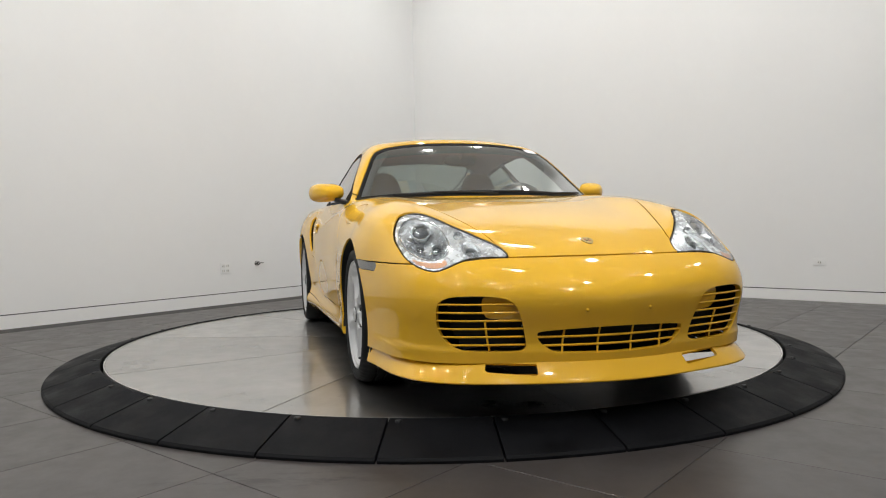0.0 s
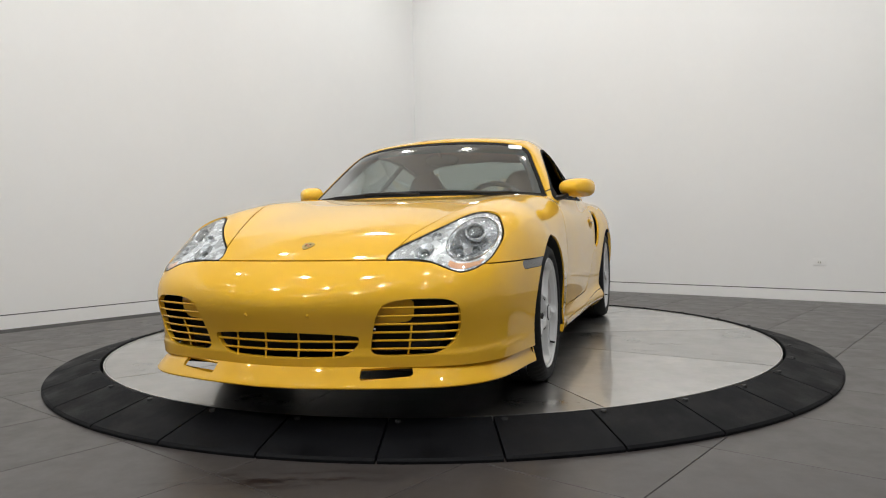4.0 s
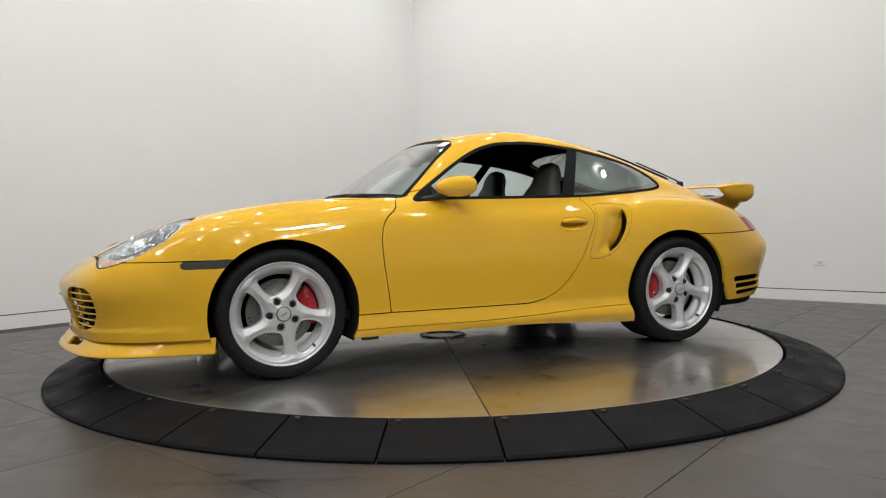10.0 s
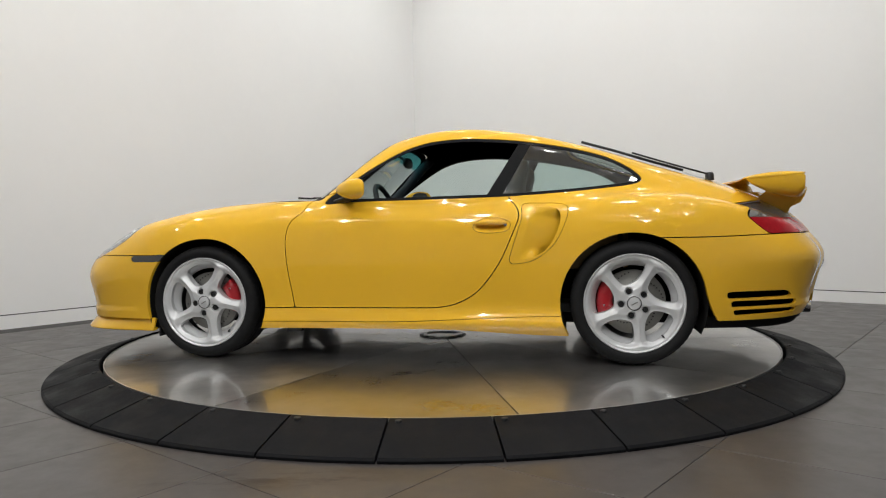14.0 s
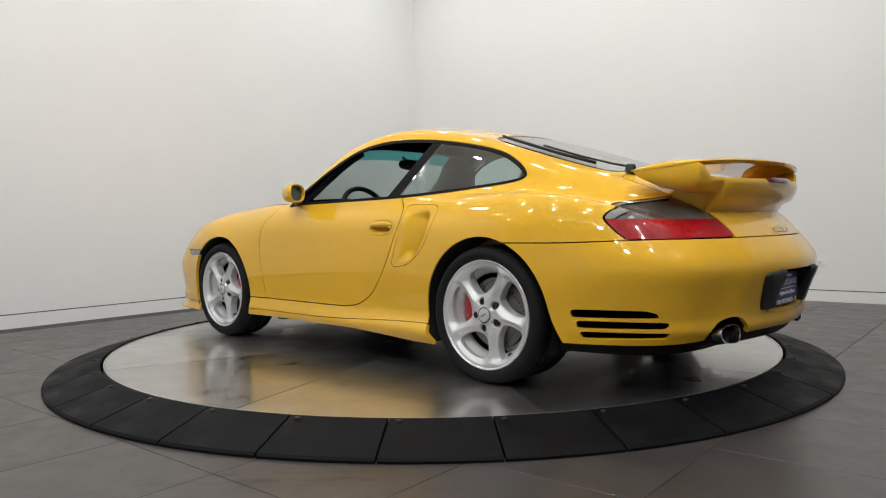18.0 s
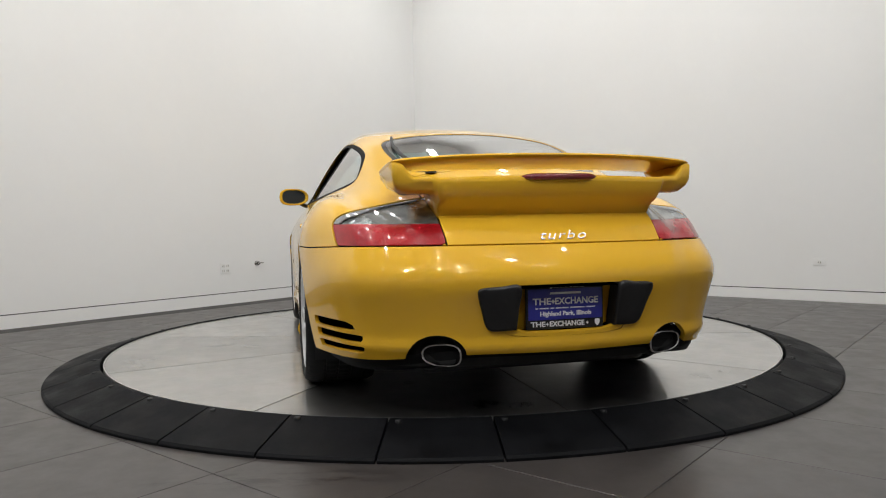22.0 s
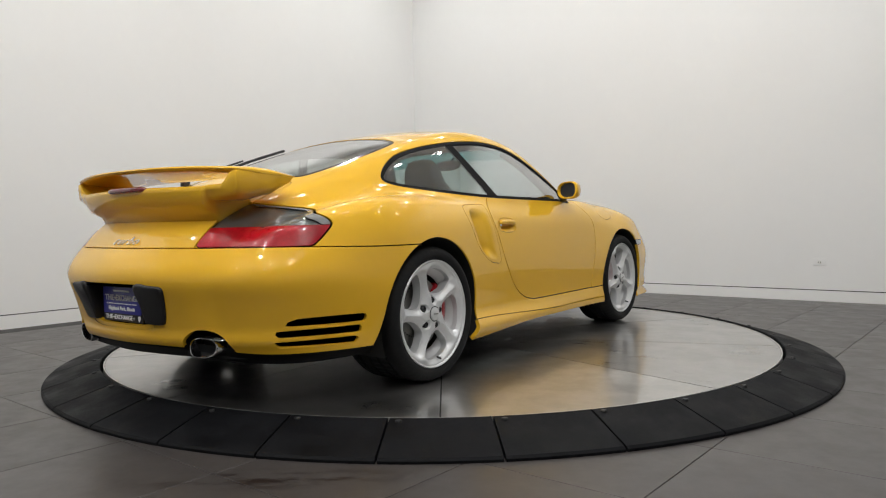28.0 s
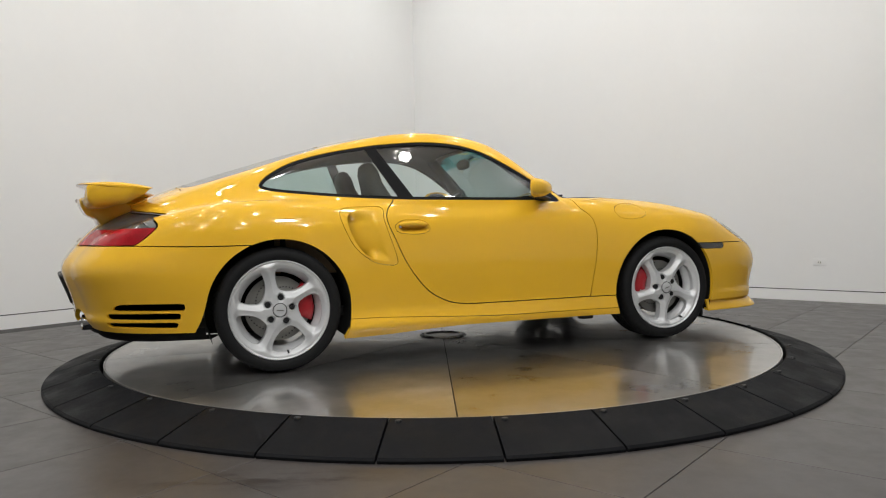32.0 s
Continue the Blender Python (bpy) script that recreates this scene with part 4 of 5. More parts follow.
for dob, s in zip(doors, (1, -1)):
    fit = (lambda q: q) if s > 0 else mirrored
    pan = panel("handle_plate", fit(cup_piece), YELLOW, dob, fold=0.006)
    rings = []
    for f in np.linspace(0, 1, 15):
        x = -.375 - .165 * f
        p, n = skin_side(x, .733 + .004 * math.sin(math.pi * f))
        w, h = .0115 * (1 - abs(2 * f - 1) ** 4) ** .5 + .002, .010 * (1 - abs(2 * f - 1) ** 4) ** .5 + .002
        c = p + n * .004
        rings.append([(c.x, s * (c.y + h * math.cos(a)), c.z + w * math.sin(a)) for a in np.linspace(0, 2 * math.pi, 12, endpoint=False)])
    part("grip", loft(rings), YELLOW, dob, "yellow door pull")
    p, n = skin_side(-.532, .722)
    b = lathe([(0, .004), (.007, .004), (.008, .002), (.008, -.003)], 20, "Z")
    b.transform(facing((p.x, s * p.y, p.z), (n.x, s * n.y, n.z), lift=.001))
    part("lock", b, CHROME, dob, "chrome key lock")

# ---- door mirrors ----
def mirror_shell():
    rings = []
    for f in np.linspace(0, 1, 19):
        x = .375 - .125 * f
        k = math.sin(min(1, (f * 1.02 + .03) ** .62) * math.pi / 2) if f < .93 else 1 - (f - .93) * 1.0
        wy, wz = .097 * k, .055 * k
        cy, cz = .852 - .012 * (1 - f), .930 - .004 * (1 - f)
        ring = []
        for a in np.linspace(0, 2 * math.pi, 32, endpoint=False):
            c, q = math.cos(a), math.sin(a)
            ex = 2 / 2.6
            ring.append((x - 0.056 * c * f, cy + wy * math.copysign(abs(c) ** ex, c), cz + (wz + .006 * c) * math.copysign(abs(q) ** ex, q)))
        rings.append(ring)
    for x_in, k in ((.257, .86), (.275, .84)):
        rings.append([(x_in - 0.056 * (p[1] - .852) / .097, .852 + (p[1] - .852) * k, .930 + (p[2] - .930) * k) for p in rings[18]])
    bm = loft(rings, caps=False)
    bm.verts.ensure_lookup_table()
    bmesh.ops.holes_fill(bm, edges=[e for e in bm.edges if e.is_boundary and e.verts[0].co.x > .35])
    bmesh.ops.recalc_face_normals(bm, faces=bm.faces)
    return bm


def mirror_face():
    bm = bmesh.new()
    vs = []
    for a in np.linspace(0, 2 * math.pi, 32, endpoint=False):
        c, q = math.cos(a), math.sin(a)
        ex = 2 / 2.6
        vs.append(bm.verts.new((.265 - 0.056 * c, .852 + .084 * math.copysign(abs(c) ** ex, c), .930 + (.0465 + .005 * c) * math.copysign(abs(q) ** ex, q))))
    bm.faces.new(vs)
    ext = bmesh.ops.extrude_face_region(bm, geom=bm.faces[:])
    bmesh.ops.translate(bm, vec=(.004, 0, 0), verts=[g for g in ext["geom"] if isinstance(g, bmesh.types.BMVert)])
    bmesh.ops.recalc_face_normals(bm, faces=bm.faces)
    return sharp(bm)


def mirror_arm():
    rings = []
    for f in np.linspace(0, 1, 8):
        c = Vector((.40 - .085 * f, .735 + .075 * f, .868 + .022 * f * f))
        w, h = .052 - .022 * f, .016 - .002 * f
        rings.append([(c.x + w * math.cos(a), c.y, c.z + h * math.sin(a)) for a in np.linspace(0, 2 * math.pi, 14, endpoint=False)])
    return loft(rings)


shells = twin(mirror_shell, "mirror_housing", YELLOW, car, "yellow door mirror housing")
for shell_ob, s in zip(shells, (1, -1)):
    for make, name, mat, text in ((mirror_face, "mirror_glass", MIRROR_GLASS, "mirror glass with a dark reflection put into its colour"), (mirror_arm, "mirror_arm", BLACK, "black mirror foot")):
        bm = make()
        if s < 0:
            bmesh.ops.scale(bm, vec=(1, -1, 1), verts=bm.verts)
            bmesh.ops.reverse_faces(bm, faces=bm.faces)
        part(name, bm, mat, shell_ob, text)
    part("bezel", tube([(.261 - 0.056 * math.cos(a), s * (.852 + .088 * math.copysign(abs(math.cos(a)) ** .77, math.cos(a))), .930 + .049 * math.copysign(abs(math.sin(a)) ** .77, math.sin(a))) for a in np.linspace(0, 2 * math.pi, 40, endpoint=False)], .0055, 6, True), BLACK, shell_ob, "black mirror bezel")

# ---- tail lamps ----
red, upper = take(tail, lambda v: v[:, 2] - (0.7375 + 0.004 * ramp(v[:, 1], .44, .80)), 0.0012)
for s in (1, -1):
    fit = (lambda q: q) if s > 0 else mirrored
    lamp = panel("tail_lamp", fit(moved(red, 0.001)), RED_LENS, car, "red tail lamp with smoked grey upper lens", fold=0.006)
    ring_band, clear_in = take(upper, lambda v: np.maximum(-region(TAIL_LAMP, v[:, [1, 2]]) - 0.006 - 0.012 * ramp(v[:, 1], .60, .74), .47 - v[:, 1]), 0.0)
    patch, bowl_in = take(clear_in, lambda v: region(np.array(((.748, .746), (.715, .766), (.665, .779), (.640, .746))), v[:, [1, 2]]), 0.0)
    panel("upper_rim", fit(moved(ring_band, 0.001)), surface("pale_lens_rim", (0.20, 0.205, 0.20), 0.2, 0.2, coat=1.0) if s > 0 else bpy.data.materials["pale_lens_rim"], lamp, "pale clear lens rim", fold=0.004)
    panel("upper_lens", fit(moved(clear_in, 0.001)), LAMP_GLASS, lamp, "clear reversing lamp lens", fold=0)
    panel("upper_bowl", fit(moved(bowl_in, 0.010)), SMOKED, lamp, "smoked grey lamp bowl", fold=0)
    panel("reversing_lamp", fit(moved(patch, 0.008)), BOWL_GREY, lamp, "pale reversing lamp reflector", fold=0.004)

# ---- rear wing: shelf on the lid that runs out into two pods, and the blade over it ----
def blade_le(a):
    return -1.835 + .085 * a ** 2


def blade_te(a):
    return -2.176 + .118 * a ** 2


def lid_z(x, y):
    return skin_top(x, min(abs(y), .44))[0].z


def shelf_middle(y):
    """Section along the car through the shelf where it stands on the lid."""
    back_low = skin_end(abs(y), .765, -1)[0].x
    top, tailx = .906 - .006 * abs(y) / .43, -2.172 + .105 * (abs(y) / .58) ** 2
    ring = [(-1.86, lid_z(-1.86, y) - .012), (-1.93, lid_z(-1.93, y) - .004), (-2.0, lid_z(-2.0, y) + .006), (-2.07, top - .028), (tailx + .03, top - .004), (tailx + .006, top), (tailx, top - .007),
            (tailx + .001, top - .022), (tailx + .010, top - .05), (tailx + .028, top - .085), (back_low - .010, .790), (back_low + .002, .760), (back_low + .03, .748), (-1.95, .74)]
    return [(x, y * (1.0 + .045 * float(ramp(z, .79, .86))), z) for x, z in ring]


def shelf_end(y, lift, draw):
    """Section through a pod: solid up to the blade ahead, open behind, closed again at its outer wall."""
    a = abs(y) / .606
    le, te = blade_le(a) - .010, -2.172 + .105 * min(1, abs(y) / .58) ** 2
    wall, full = float(ramp(abs(y), .525, .578)), float(ramp(abs(y), .515, .560))
    le = -1.93 * (1 - full) + le * full
    front = .903 * (1 - full) + .947 * full
    gap = .905 + .054 * wall
    prof = ((0, front - .002), (.12, front), (.36, front), (.68, front + .003), (.86, gap + .002), (.97, gap), (1, gap - .008), (1, gap - .020 - .012 * wall), (.992, .884), (.95, .864), (.87, .848), (.70, .842), (.40, .868 - .012 * (1 - full)), (.12, .912 - .030 * (1 - full)))
    return [(le + (te - le) * (.5 + (c - .5) * (1 - draw)), y, max(z, .838 + lift) if z < .90 else z) for c, z in prof]


ends_of = ((.470, 0, 0), (.50, 0, 0), (.53, 0, 0), (.550, .003, .002), (.566, .008, .004), (.580, .018, .008), (.592, .034, .016), (.600, .056, .028), (.604, .080, .05))


def shelf_turn(f):
    """Between the two: the base's side turns smoothly out into the pod's underside."""
    k = f * f * (3 - 2 * f)
    return [tuple(p * (1 - k) + q * k if i != 1 else p + (q - p) * f ** 1.6 for i, (p, q) in enumerate(zip(u, v))) for u, v in zip(shelf_middle(.428), shelf_end(.470, 0, 0))]


turn_rings = [shelf_turn(f) for f in (.15, .3, .45, .6, .75, .88)]
half = [shelf_middle(y) for y in np.linspace(0, .428, 18)] + turn_rings + [shelf_end(y, l, d) for y, l, d in ends_of]
rings = [[(x, -y, z) for x, y, z in r] for r in half[:0:-1]] + half
spoiler = part("wing_base", sharp(loft(rings), 75), YELLOW, car, "yellow spoiler base with end pods on the engine lid")
rings = []
for y in np.linspace(-.606, .606, 61):
    a = abs(y) / .606
    w = a ** 3.2
    le, te = blade_le(a), blade_te(a)
    tip = max(.06, 1 - max(0, (a - .93) / .07) ** 2) ** .5
    low = lambda c: (.947 + .025 * c) * (1 - w) + (.940 - .050 * c * (1 - c) + .018 * c ** 2) * w
    high = lambda c: (.962 + .040 * c * (1 - c) + .024 * c) * (1 - w) + (.946 + .070 * c * (1 - c) + .022 * c) * w
    ring = []
    for c, up in ((0, .5), (.012, .85), (.06, 1), (.2, 1), (.45, 1), (.7, 1), (.93, 1), (.99, .9), (1, .5), (.99, .1), (.9, 0), (.7, 0), (.45, 0), (.2, 0), (.06, 0), (.012, .15)):
        z = low(c) + (high(c) - low(c)) * up
        mid = (low(c) + high(c)) / 2
        ring.append((le + (te - le) * (.5 + (c - .5) * (.90 + .10 * tip)), y, mid + (z - mid) * tip))
    rings.append(ring)
part("wing_blade", sharp(loft(rings), 60), YELLOW, spoiler, "yellow upper wing blade")
rings = []
for y in np.linspace(-.150, .150, 25):
    k = max(.30, 1 - (abs(y) / .150) ** 8)
    x0 = -2.172 + .105 * (abs(y) / .58) ** 2
    rings.append([(x0 + .010 - .024 * k * max(0, math.cos(q)) ** .5, y, .8985 + .0135 * k * math.sin(q)) if math.cos(q) > 0 else (x0 + .012, y, .8985 + .0135 * k * math.sin(q)) for q in np.linspace(0, 2 * math.pi, 16, endpoint=False)])
part("brake_lamp", loft(rings), surface("dark_red_lens", (0.17, 0.012, 0.02), 0.25, vary=0.2, coat=1.0), spoiler, "dark red third brake lamp")

# ---- rear: bump blocks, plate, exhausts ----
def block():
    outline = loop(((.190, .513), (.26, .512), (.318, .508), (.338, .497), (.334, .468), (.320, .425), (.306, .378), (.290, .353), (.262, .347), (.20, .350), (.190, .356), (.188, .43)), 4)
    c = outline.mean(0)
    p, _ = skins_end(outline[:, 0], outline[:, 1], -1)
    rings = [[(x + .06, y, z) for x, y, z in p]]
    for back, k in ((.020, 1.0), (.006, .99), (.0, .955), (-.002, .85)):
        q = c + (outline - c) * k
        rings.append([(min(-2.253 + .08 * (y - .2) + .70 * max(0, .503 - z) + back, x0 - .012 + back), y, z) for (y, z), x0 in zip(q, p[:, 0])])
    return sharp(loft(rings), 60)


twin(block, "bumper_block", BLACK, car, "black rubber rear bumper block")
plate = part("licence_plate", box(.012, .302, .165, .004, (-2.1920, 0, .429)), BLACK, car, "blue dealer plate in a black frame")
part("plate_sheet", box(.004, .288, .112, .002, (-2.2000, 0, .4365)), PLATE_BLUE, plate, "dark blue plate sheet")


def lettering(name, text, size, place, turn, material, parent, label="", depth=0.001, shear=0.0, space=1.0, width=None, thin=0.0):
    cu = bpy.data.curves.new(name, "FONT")
    cu.body, cu.size, cu.extrude, cu.shear, cu.space_character = text, size, depth, shear, space
    cu.align_x, cu.align_y, cu.resolution_u, cu.offset = "CENTER", "CENTER", 3, thin
    tmp = new(name, cu)
    dg = bpy.context.evaluated_depsgraph_get()
    me = bpy.data.meshes.new_from_object(tmp.evaluated_get(dg))
    bpy.data.objects.remove(tmp)
    bpy.data.curves.remove(cu)
    xs = [v.co.x for v in me.vertices]
    k = width / (max(xs) - min(xs)) if width else 1
    me.transform(turn @ Matrix.Diagonal((k, 1, 1, 1)))
    me.transform(Matrix.Translation(place))
    me.materials.clear()
    me.materials.append(material)
    ob = new(name, me)
    ob.parent = parent
    return tagged(ob, label) if label else ob


WHITE_SILVER = surface("pale_script", (0.85, 0.84, 0.80), 0.25, 0.4, vary=0.03)
REARWARD = Matrix(((0, 0, -1, 0), (-1, 0, 0, 0), (0, 1, 0, 0), (0, 0, 0, 1)))
lettering("plate_text", "THE", .033, (-2.2025, .092, .4465), REARWARD, WHITE_INK, plate, width=.070, thin=.0007)
lettering("plate_text", "EXCHANGE", .033, (-2.2025, -.042, .4465), REARWARD, WHITE_INK, plate, width=.168, thin=.0007)
lettering("plate_text", "Highland Park, Illinois", .022, (-2.2025, 0, .402), REARWARD, WHITE_INK, plate, width=.200, thin=.0007)
lettering("plate_text", "Highland Park, Illinois", .015, (-2.1985, 0, .502), REARWARD, WHITE_INK, plate, width=.150, thin=.0007)
lettering("plate_text", "THE", .026, (-2.1985, .106, .364), REARWARD, WHITE_INK, plate, width=.056, thin=.0007)
lettering("plate_text", "EXCHANGE", .026, (-2.1985, -.006, .364), REARWARD, WHITE_INK, plate, width=.136, thin=.0007)


def star(x, y, z, r):
    """A small four-pointed star that stands on its point."""
    bm = prism([(r * k * math.sin(a), r * k * math.cos(a)) for a, k in ((math.pi * i / 4, 1 if i % 2 == 0 else .42) for i in range(8))], .001)
    bm.transform(Matrix.Translation((x, y, z)) @ REARWARD)
    return part("plate_star", bm, WHITE_INK, plate, smooth=False)


star(-2.2018, .049, .4465, .010)
star(-2.1978, .070, .364, .007)
star(-2.1978, -.086, .364, .007)
part("plate_bar", box(.001, .12, .0075, 0, (-2.2025, 0, .4765)), WHITE_INK, plate)
for k, (y, w) in enumerate(((.112, .010), (.083, .036), (.052, .014), (.014, .050), (-.046, .056), (-.098, .034))):
    part("plate_bar", box(.001, w, .0042, 0, (-2.2025, y, .4225)), WHITE_INK, plate)
crest_plate = prism(loop(((-.009, .010), (0, .012), (.009, .010), (.009, -.002), (0, -.013), (-.009, -.002)), 3), .001)
crest_plate.transform(Matrix.Translation((-2.1978, -.126, .364)) @ REARWARD)
part("plate_shield", crest_plate, WHITE_INK, plate, smooth=False)
p, n = skin_end(0, .684, -1)
tilt = facing(p, n, lift=.002)
lettering("model_script", "turbo", .060, (0, 0, 0), tilt, WHITE_SILVER, car, "chrome script badge on the engine lid", depth=.0022, shear=.45, space=1.15, width=.180, thin=-.0007)


def pipe():
    rings = []
    for off, k in ((.18, .92), (.03, .98), (.0, 1.0), (-.004, .99), (-.004, .90), (.01, .88), (.14, .86)):
        ring = []
        for a in np.linspace(0, 2 * math.pi, 32, endpoint=False):
            c, q = math.cos(a), math.sin(a)
            ex = 2 / 2.7
            ring.append((-2.120 + off + .012 * c, .448 + .072 * k * math.copysign(abs(c) ** ex, c), .262 + (.040 - .006 * c) * k * math.copysign(abs(q) ** ex, q) + (.006 * c)))
        rings.append(ring)
    return sharp(loft(rings, caps=False), 60)


for k, s in zip(twin(pipe, "exhaust_pipe", CHROME, car, "chrome oval exhaust tip"), (1, -1)):
    # a near-black disc in the pipe takes the place of its inner shade
    part("pipe_shade_disc", ball(.004, .064, .034, Matrix.Translation((-2.078, s * .448, .262)), 20, 8), SHUT, k, "dark disc standing in for the shade inside the pipe")
    # a black body fills the bumper cut-out in place of the shade there
    part("cutout_shade", ball(.09, .105, .075, Matrix.Translation((-1.985, s * .46, .262)), 24, 12), BLACK, k, "black filler for the shade in the cut-out round the pipe")

# ---- badge, sticker, wipers ----
p, n = skin_top(1.925, 0)
bm = prism(loop(((-.022, .018), (0, .027), (.022, .018), (.024, 0), (.016, -.02), (0, -.034), (-.016, -.02), (-.024, 0)), 3), .003, .001)
bm.transform(facing(p, n, (-1, 0, .4), lift=.0))
crest = part("bonnet_badge", bm, GOLD, car, "small gold and dark shield badge")
for dx, dy in ((-.010, .009), (.010, .009), (-.008, -.009), (.008, -.009)):
    bm = box(.008, .007, .001, 0, (dx * .8, dy * .8, .0035))
    bm.transform(facing(p, n, (-1, 0, .4)))
    part("badge_field", bm, SHUT if dx * dy > 0 else CALIPER, crest)
stick, _ = take(screen, ends(np.array(((.425, 1.207), (.505, 1.200), (.515, 1.172), (.435, 1.180))), lambda v: v[:, 0] > 0), 0.0)
label_paper = panel("windscreen_sticker", moved(stick, -0.001), WHITE_INK, car, "white paper label inside the windscreen", fold=0)


def on_glass(pts, lift):
    out = []
    for x, y in pts:
        p, n = skin_top(x, abs(y))
        n = Vector((n.x, math.copysign(n.y, y) if y else 0, n.z))
        out.append(Vector((p.x, y, p.z)) + n * lift)
    return out


for pts, arm in ((((.62, -.52), (.665, -.35), (.69, -.15), (.70, .02)), ((.735, .05), (.70, -.15), (.672, -.30))), (((.70, .03), (.68, .22), (.645, .42), (.595, .58)), ((.70, .56), (.665, .42), (.685, .26)))):
    blade = part("wiper", tube(on_glass(pts, .012), .006, 6), BLACK, car, "black windscreen wiper")
    part("arm", tube(on_glass(arm, .016), .006, 6), BLACK, blade)
blade = part("rear_wiper", tube(on_glass(((-.93, .40), (-1.1, .425), (-1.3, .425), (-1.48, .41)), .014), .008, 6), BLACK, car, "black rear wiper lying along the glass")
part("arm", tube(on_glass(((-1.20, .43), (-1.4, .425), (-1.55, .40), (-1.63, .36)), .030), .0055, 6), BLACK, blade)
part("pivot", lathe([(0, .046), (.018, .043), (.024, .03), (.024, .0)], 16, "Z"), BLACK, blade).matrix_basis = Matrix.Translation(on_glass(((-1.635, .36),), 0)[0])

# ---- cabin ----
def seat(y):
    """A bucket seat: cushion, backrest with headrest in one, side bolsters."""
    rings = []
    for x, z, w, t in ((-.30, .42, .23, .07), (-.36, .52, .245, .075), (-.42, .65, .25, .075), (-.48, .78, .24, .07), (-.535, .89, .20, .06), (-.565, .97, .135, .05), (-.585, 1.04, .115, .05), (-.597, 1.085, .085, .035), (-.60, 1.10, .04, .015)):
        rings.append([(x + t * math.cos(a) * (1 + .25 * abs(math.sin(a)) ** 2), y + w * math.copysign(abs(math.sin(a)) ** .7, math.sin(a)), z + .3 * t * math.cos(a)) for a in np.linspace(0, 2 * math.pi, 20, endpoint=False)])
    return loft(rings)


SEAT_HIDE = surface("dark_seat_leather", (0.045, 0.041, 0.036), 0.55, vary=0.15, bump=0.3, bump_scale=240)
for y in (.36, -.36):
    s = part("seat", seat(y), SEAT_HIDE, car, "dark brown leather bucket seat")
    part("cushion", box(.50, .50, .14, .05, (-.10, y, .42), seg=3), SEAT_HIDE, s)
    part("seat_shell", box(.03, .36, .40, .014, (-.515, y, .66), Matrix.Translation((-.515, y, .66)) @ pose(0, 0, 0, 0, 18, 0) @ Matrix.Translation((.515, -y, -.66))), TAN, s, "tan seat back shell")
for y in (.28, -.28):
    part("rear_seat", box(.09, .40, .42, .04, (-.98, y, .72), Matrix.Translation((-.98, y, .72)) @ pose(0, 0, 0, 0, 24, 0) @ Matrix.Translation((.98, -y, -.72)), 3), TAN, car, "tan leather rear seat back")
dash = []
for y in np.linspace(-.70, .70, 21):
    hump = .035 * math.exp(-((y - .36) / .17) ** 2)
    dash.append([(.72, y, .80), (.66, y, .855), (.52, y, .868 + hump * .4), (.36, y, .860 + hump), (.30, y, .835 + hump), (.27, y, .78), (.30, y, .55), (.6, y, .45)])
part("dashboard", loft(dash), DARK_TRIM, car, "black dashboard with instrument hump")
wheel_m = Matrix.Translation((.20, .36, .80)) @ pose(0, 0, 0, 0, -66, 0)
ring = tube([(.185 * math.cos(a), .185 * math.sin(a), 0) for a in np.linspace(0, 2 * math.pi, 40, endpoint=False)], .016, 8, True)
ring.transform(wheel_m)
steer = part("steering_wheel", ring, DARK_TRIM, car, "black three-spoke steering wheel")
part("hub", ball(.075, .065, .03, wheel_m @ pose(0, 0, .01), 20, 10), DARK_TRIM, steer)
for a in (0, 125, 235):
    bm = box(.13, .036, .014, .005, (.115, 0, 0), Matrix.Rotation(radians(a + 180), 4, "Z"))
    bm.transform(wheel_m)
    part("spoke", bm, DARK_TRIM, steer)
part("rear_view_mirror", ball(.02, .105, .035, Matrix.Translation((.165, 0, 1.13)), 20, 12, .8), DARK_TRIM, car, "black interior mirror")
part("mirror_stem", tube(((.17, 0, 1.14), (.21, 0, 1.17), (.235, 0, 1.185)), .010, 8), DARK_TRIM, car)
for s in (1, -1):
    part("door_trim", box(1.10, .05, .42, .02, (.03, s * .715, .655)), DARK_TRIM, car, "black inner door trim")
    part("rear_side_trim", box(.62, .05, .40, .02, (-.86, s * .66, .68), Matrix.Translation((-.86, s * .66, 0)) @ Matrix.Rotation(radians(s * 8), 4, "Z") @ Matrix.Translation((.86, -s * .66, 0))), TAN, car, "tan side trim beside the rear seats")
part("parcel_shelf", box(.50, .96, .04, .015, (-1.29, 0, .885)), DARK_TRIM, car, "dark shelf behind the rear seats")
part("cabin_floor", box(2.2, 1.30, .05, .01, (-.25, 0, .27)), DARK_TRIM, car)
part("bulkhead", box(.04, 1.30, .5, .01, (-1.12, 0, .58)), DARK_TRIM, car)
for s in (1, -1):
    ys, zs = np.array((.735, .70, .665, .62, .575, .535)), np.array((.885, .955, 1.03, 1.10, 1.16, 1.20))
    base = cast(np.stack([0 * ys - .2, ys - .03, zs - .005], 1), np.tile((1.0, 0, 0), (6, 1)), 1.4)
    part("pillar_trim", tube([(x - .045, s * (y - .028), z - .012) for x, y, z in base], .034, 10), LINING, car, "dark inner pillar trim")
# headlining: the roof's inner face
lin = half_shell(120, 56)
lv2 = lin[0]
cover_field = np.minimum.reduce([lv2[:, 2] - np.where(np.abs(lv2[:, 0]) > 1.3, 1.0, 0.90), ends(WINDSCREEN, lambda v: (v[:, 0] > 0.02) & (v[:, 0] < 1.0))(lv2), side(SIDE_GLASS)(lv2), plan(REAR_GLASS, lambda v: v[:, 2] > 0.8)(lv2)])
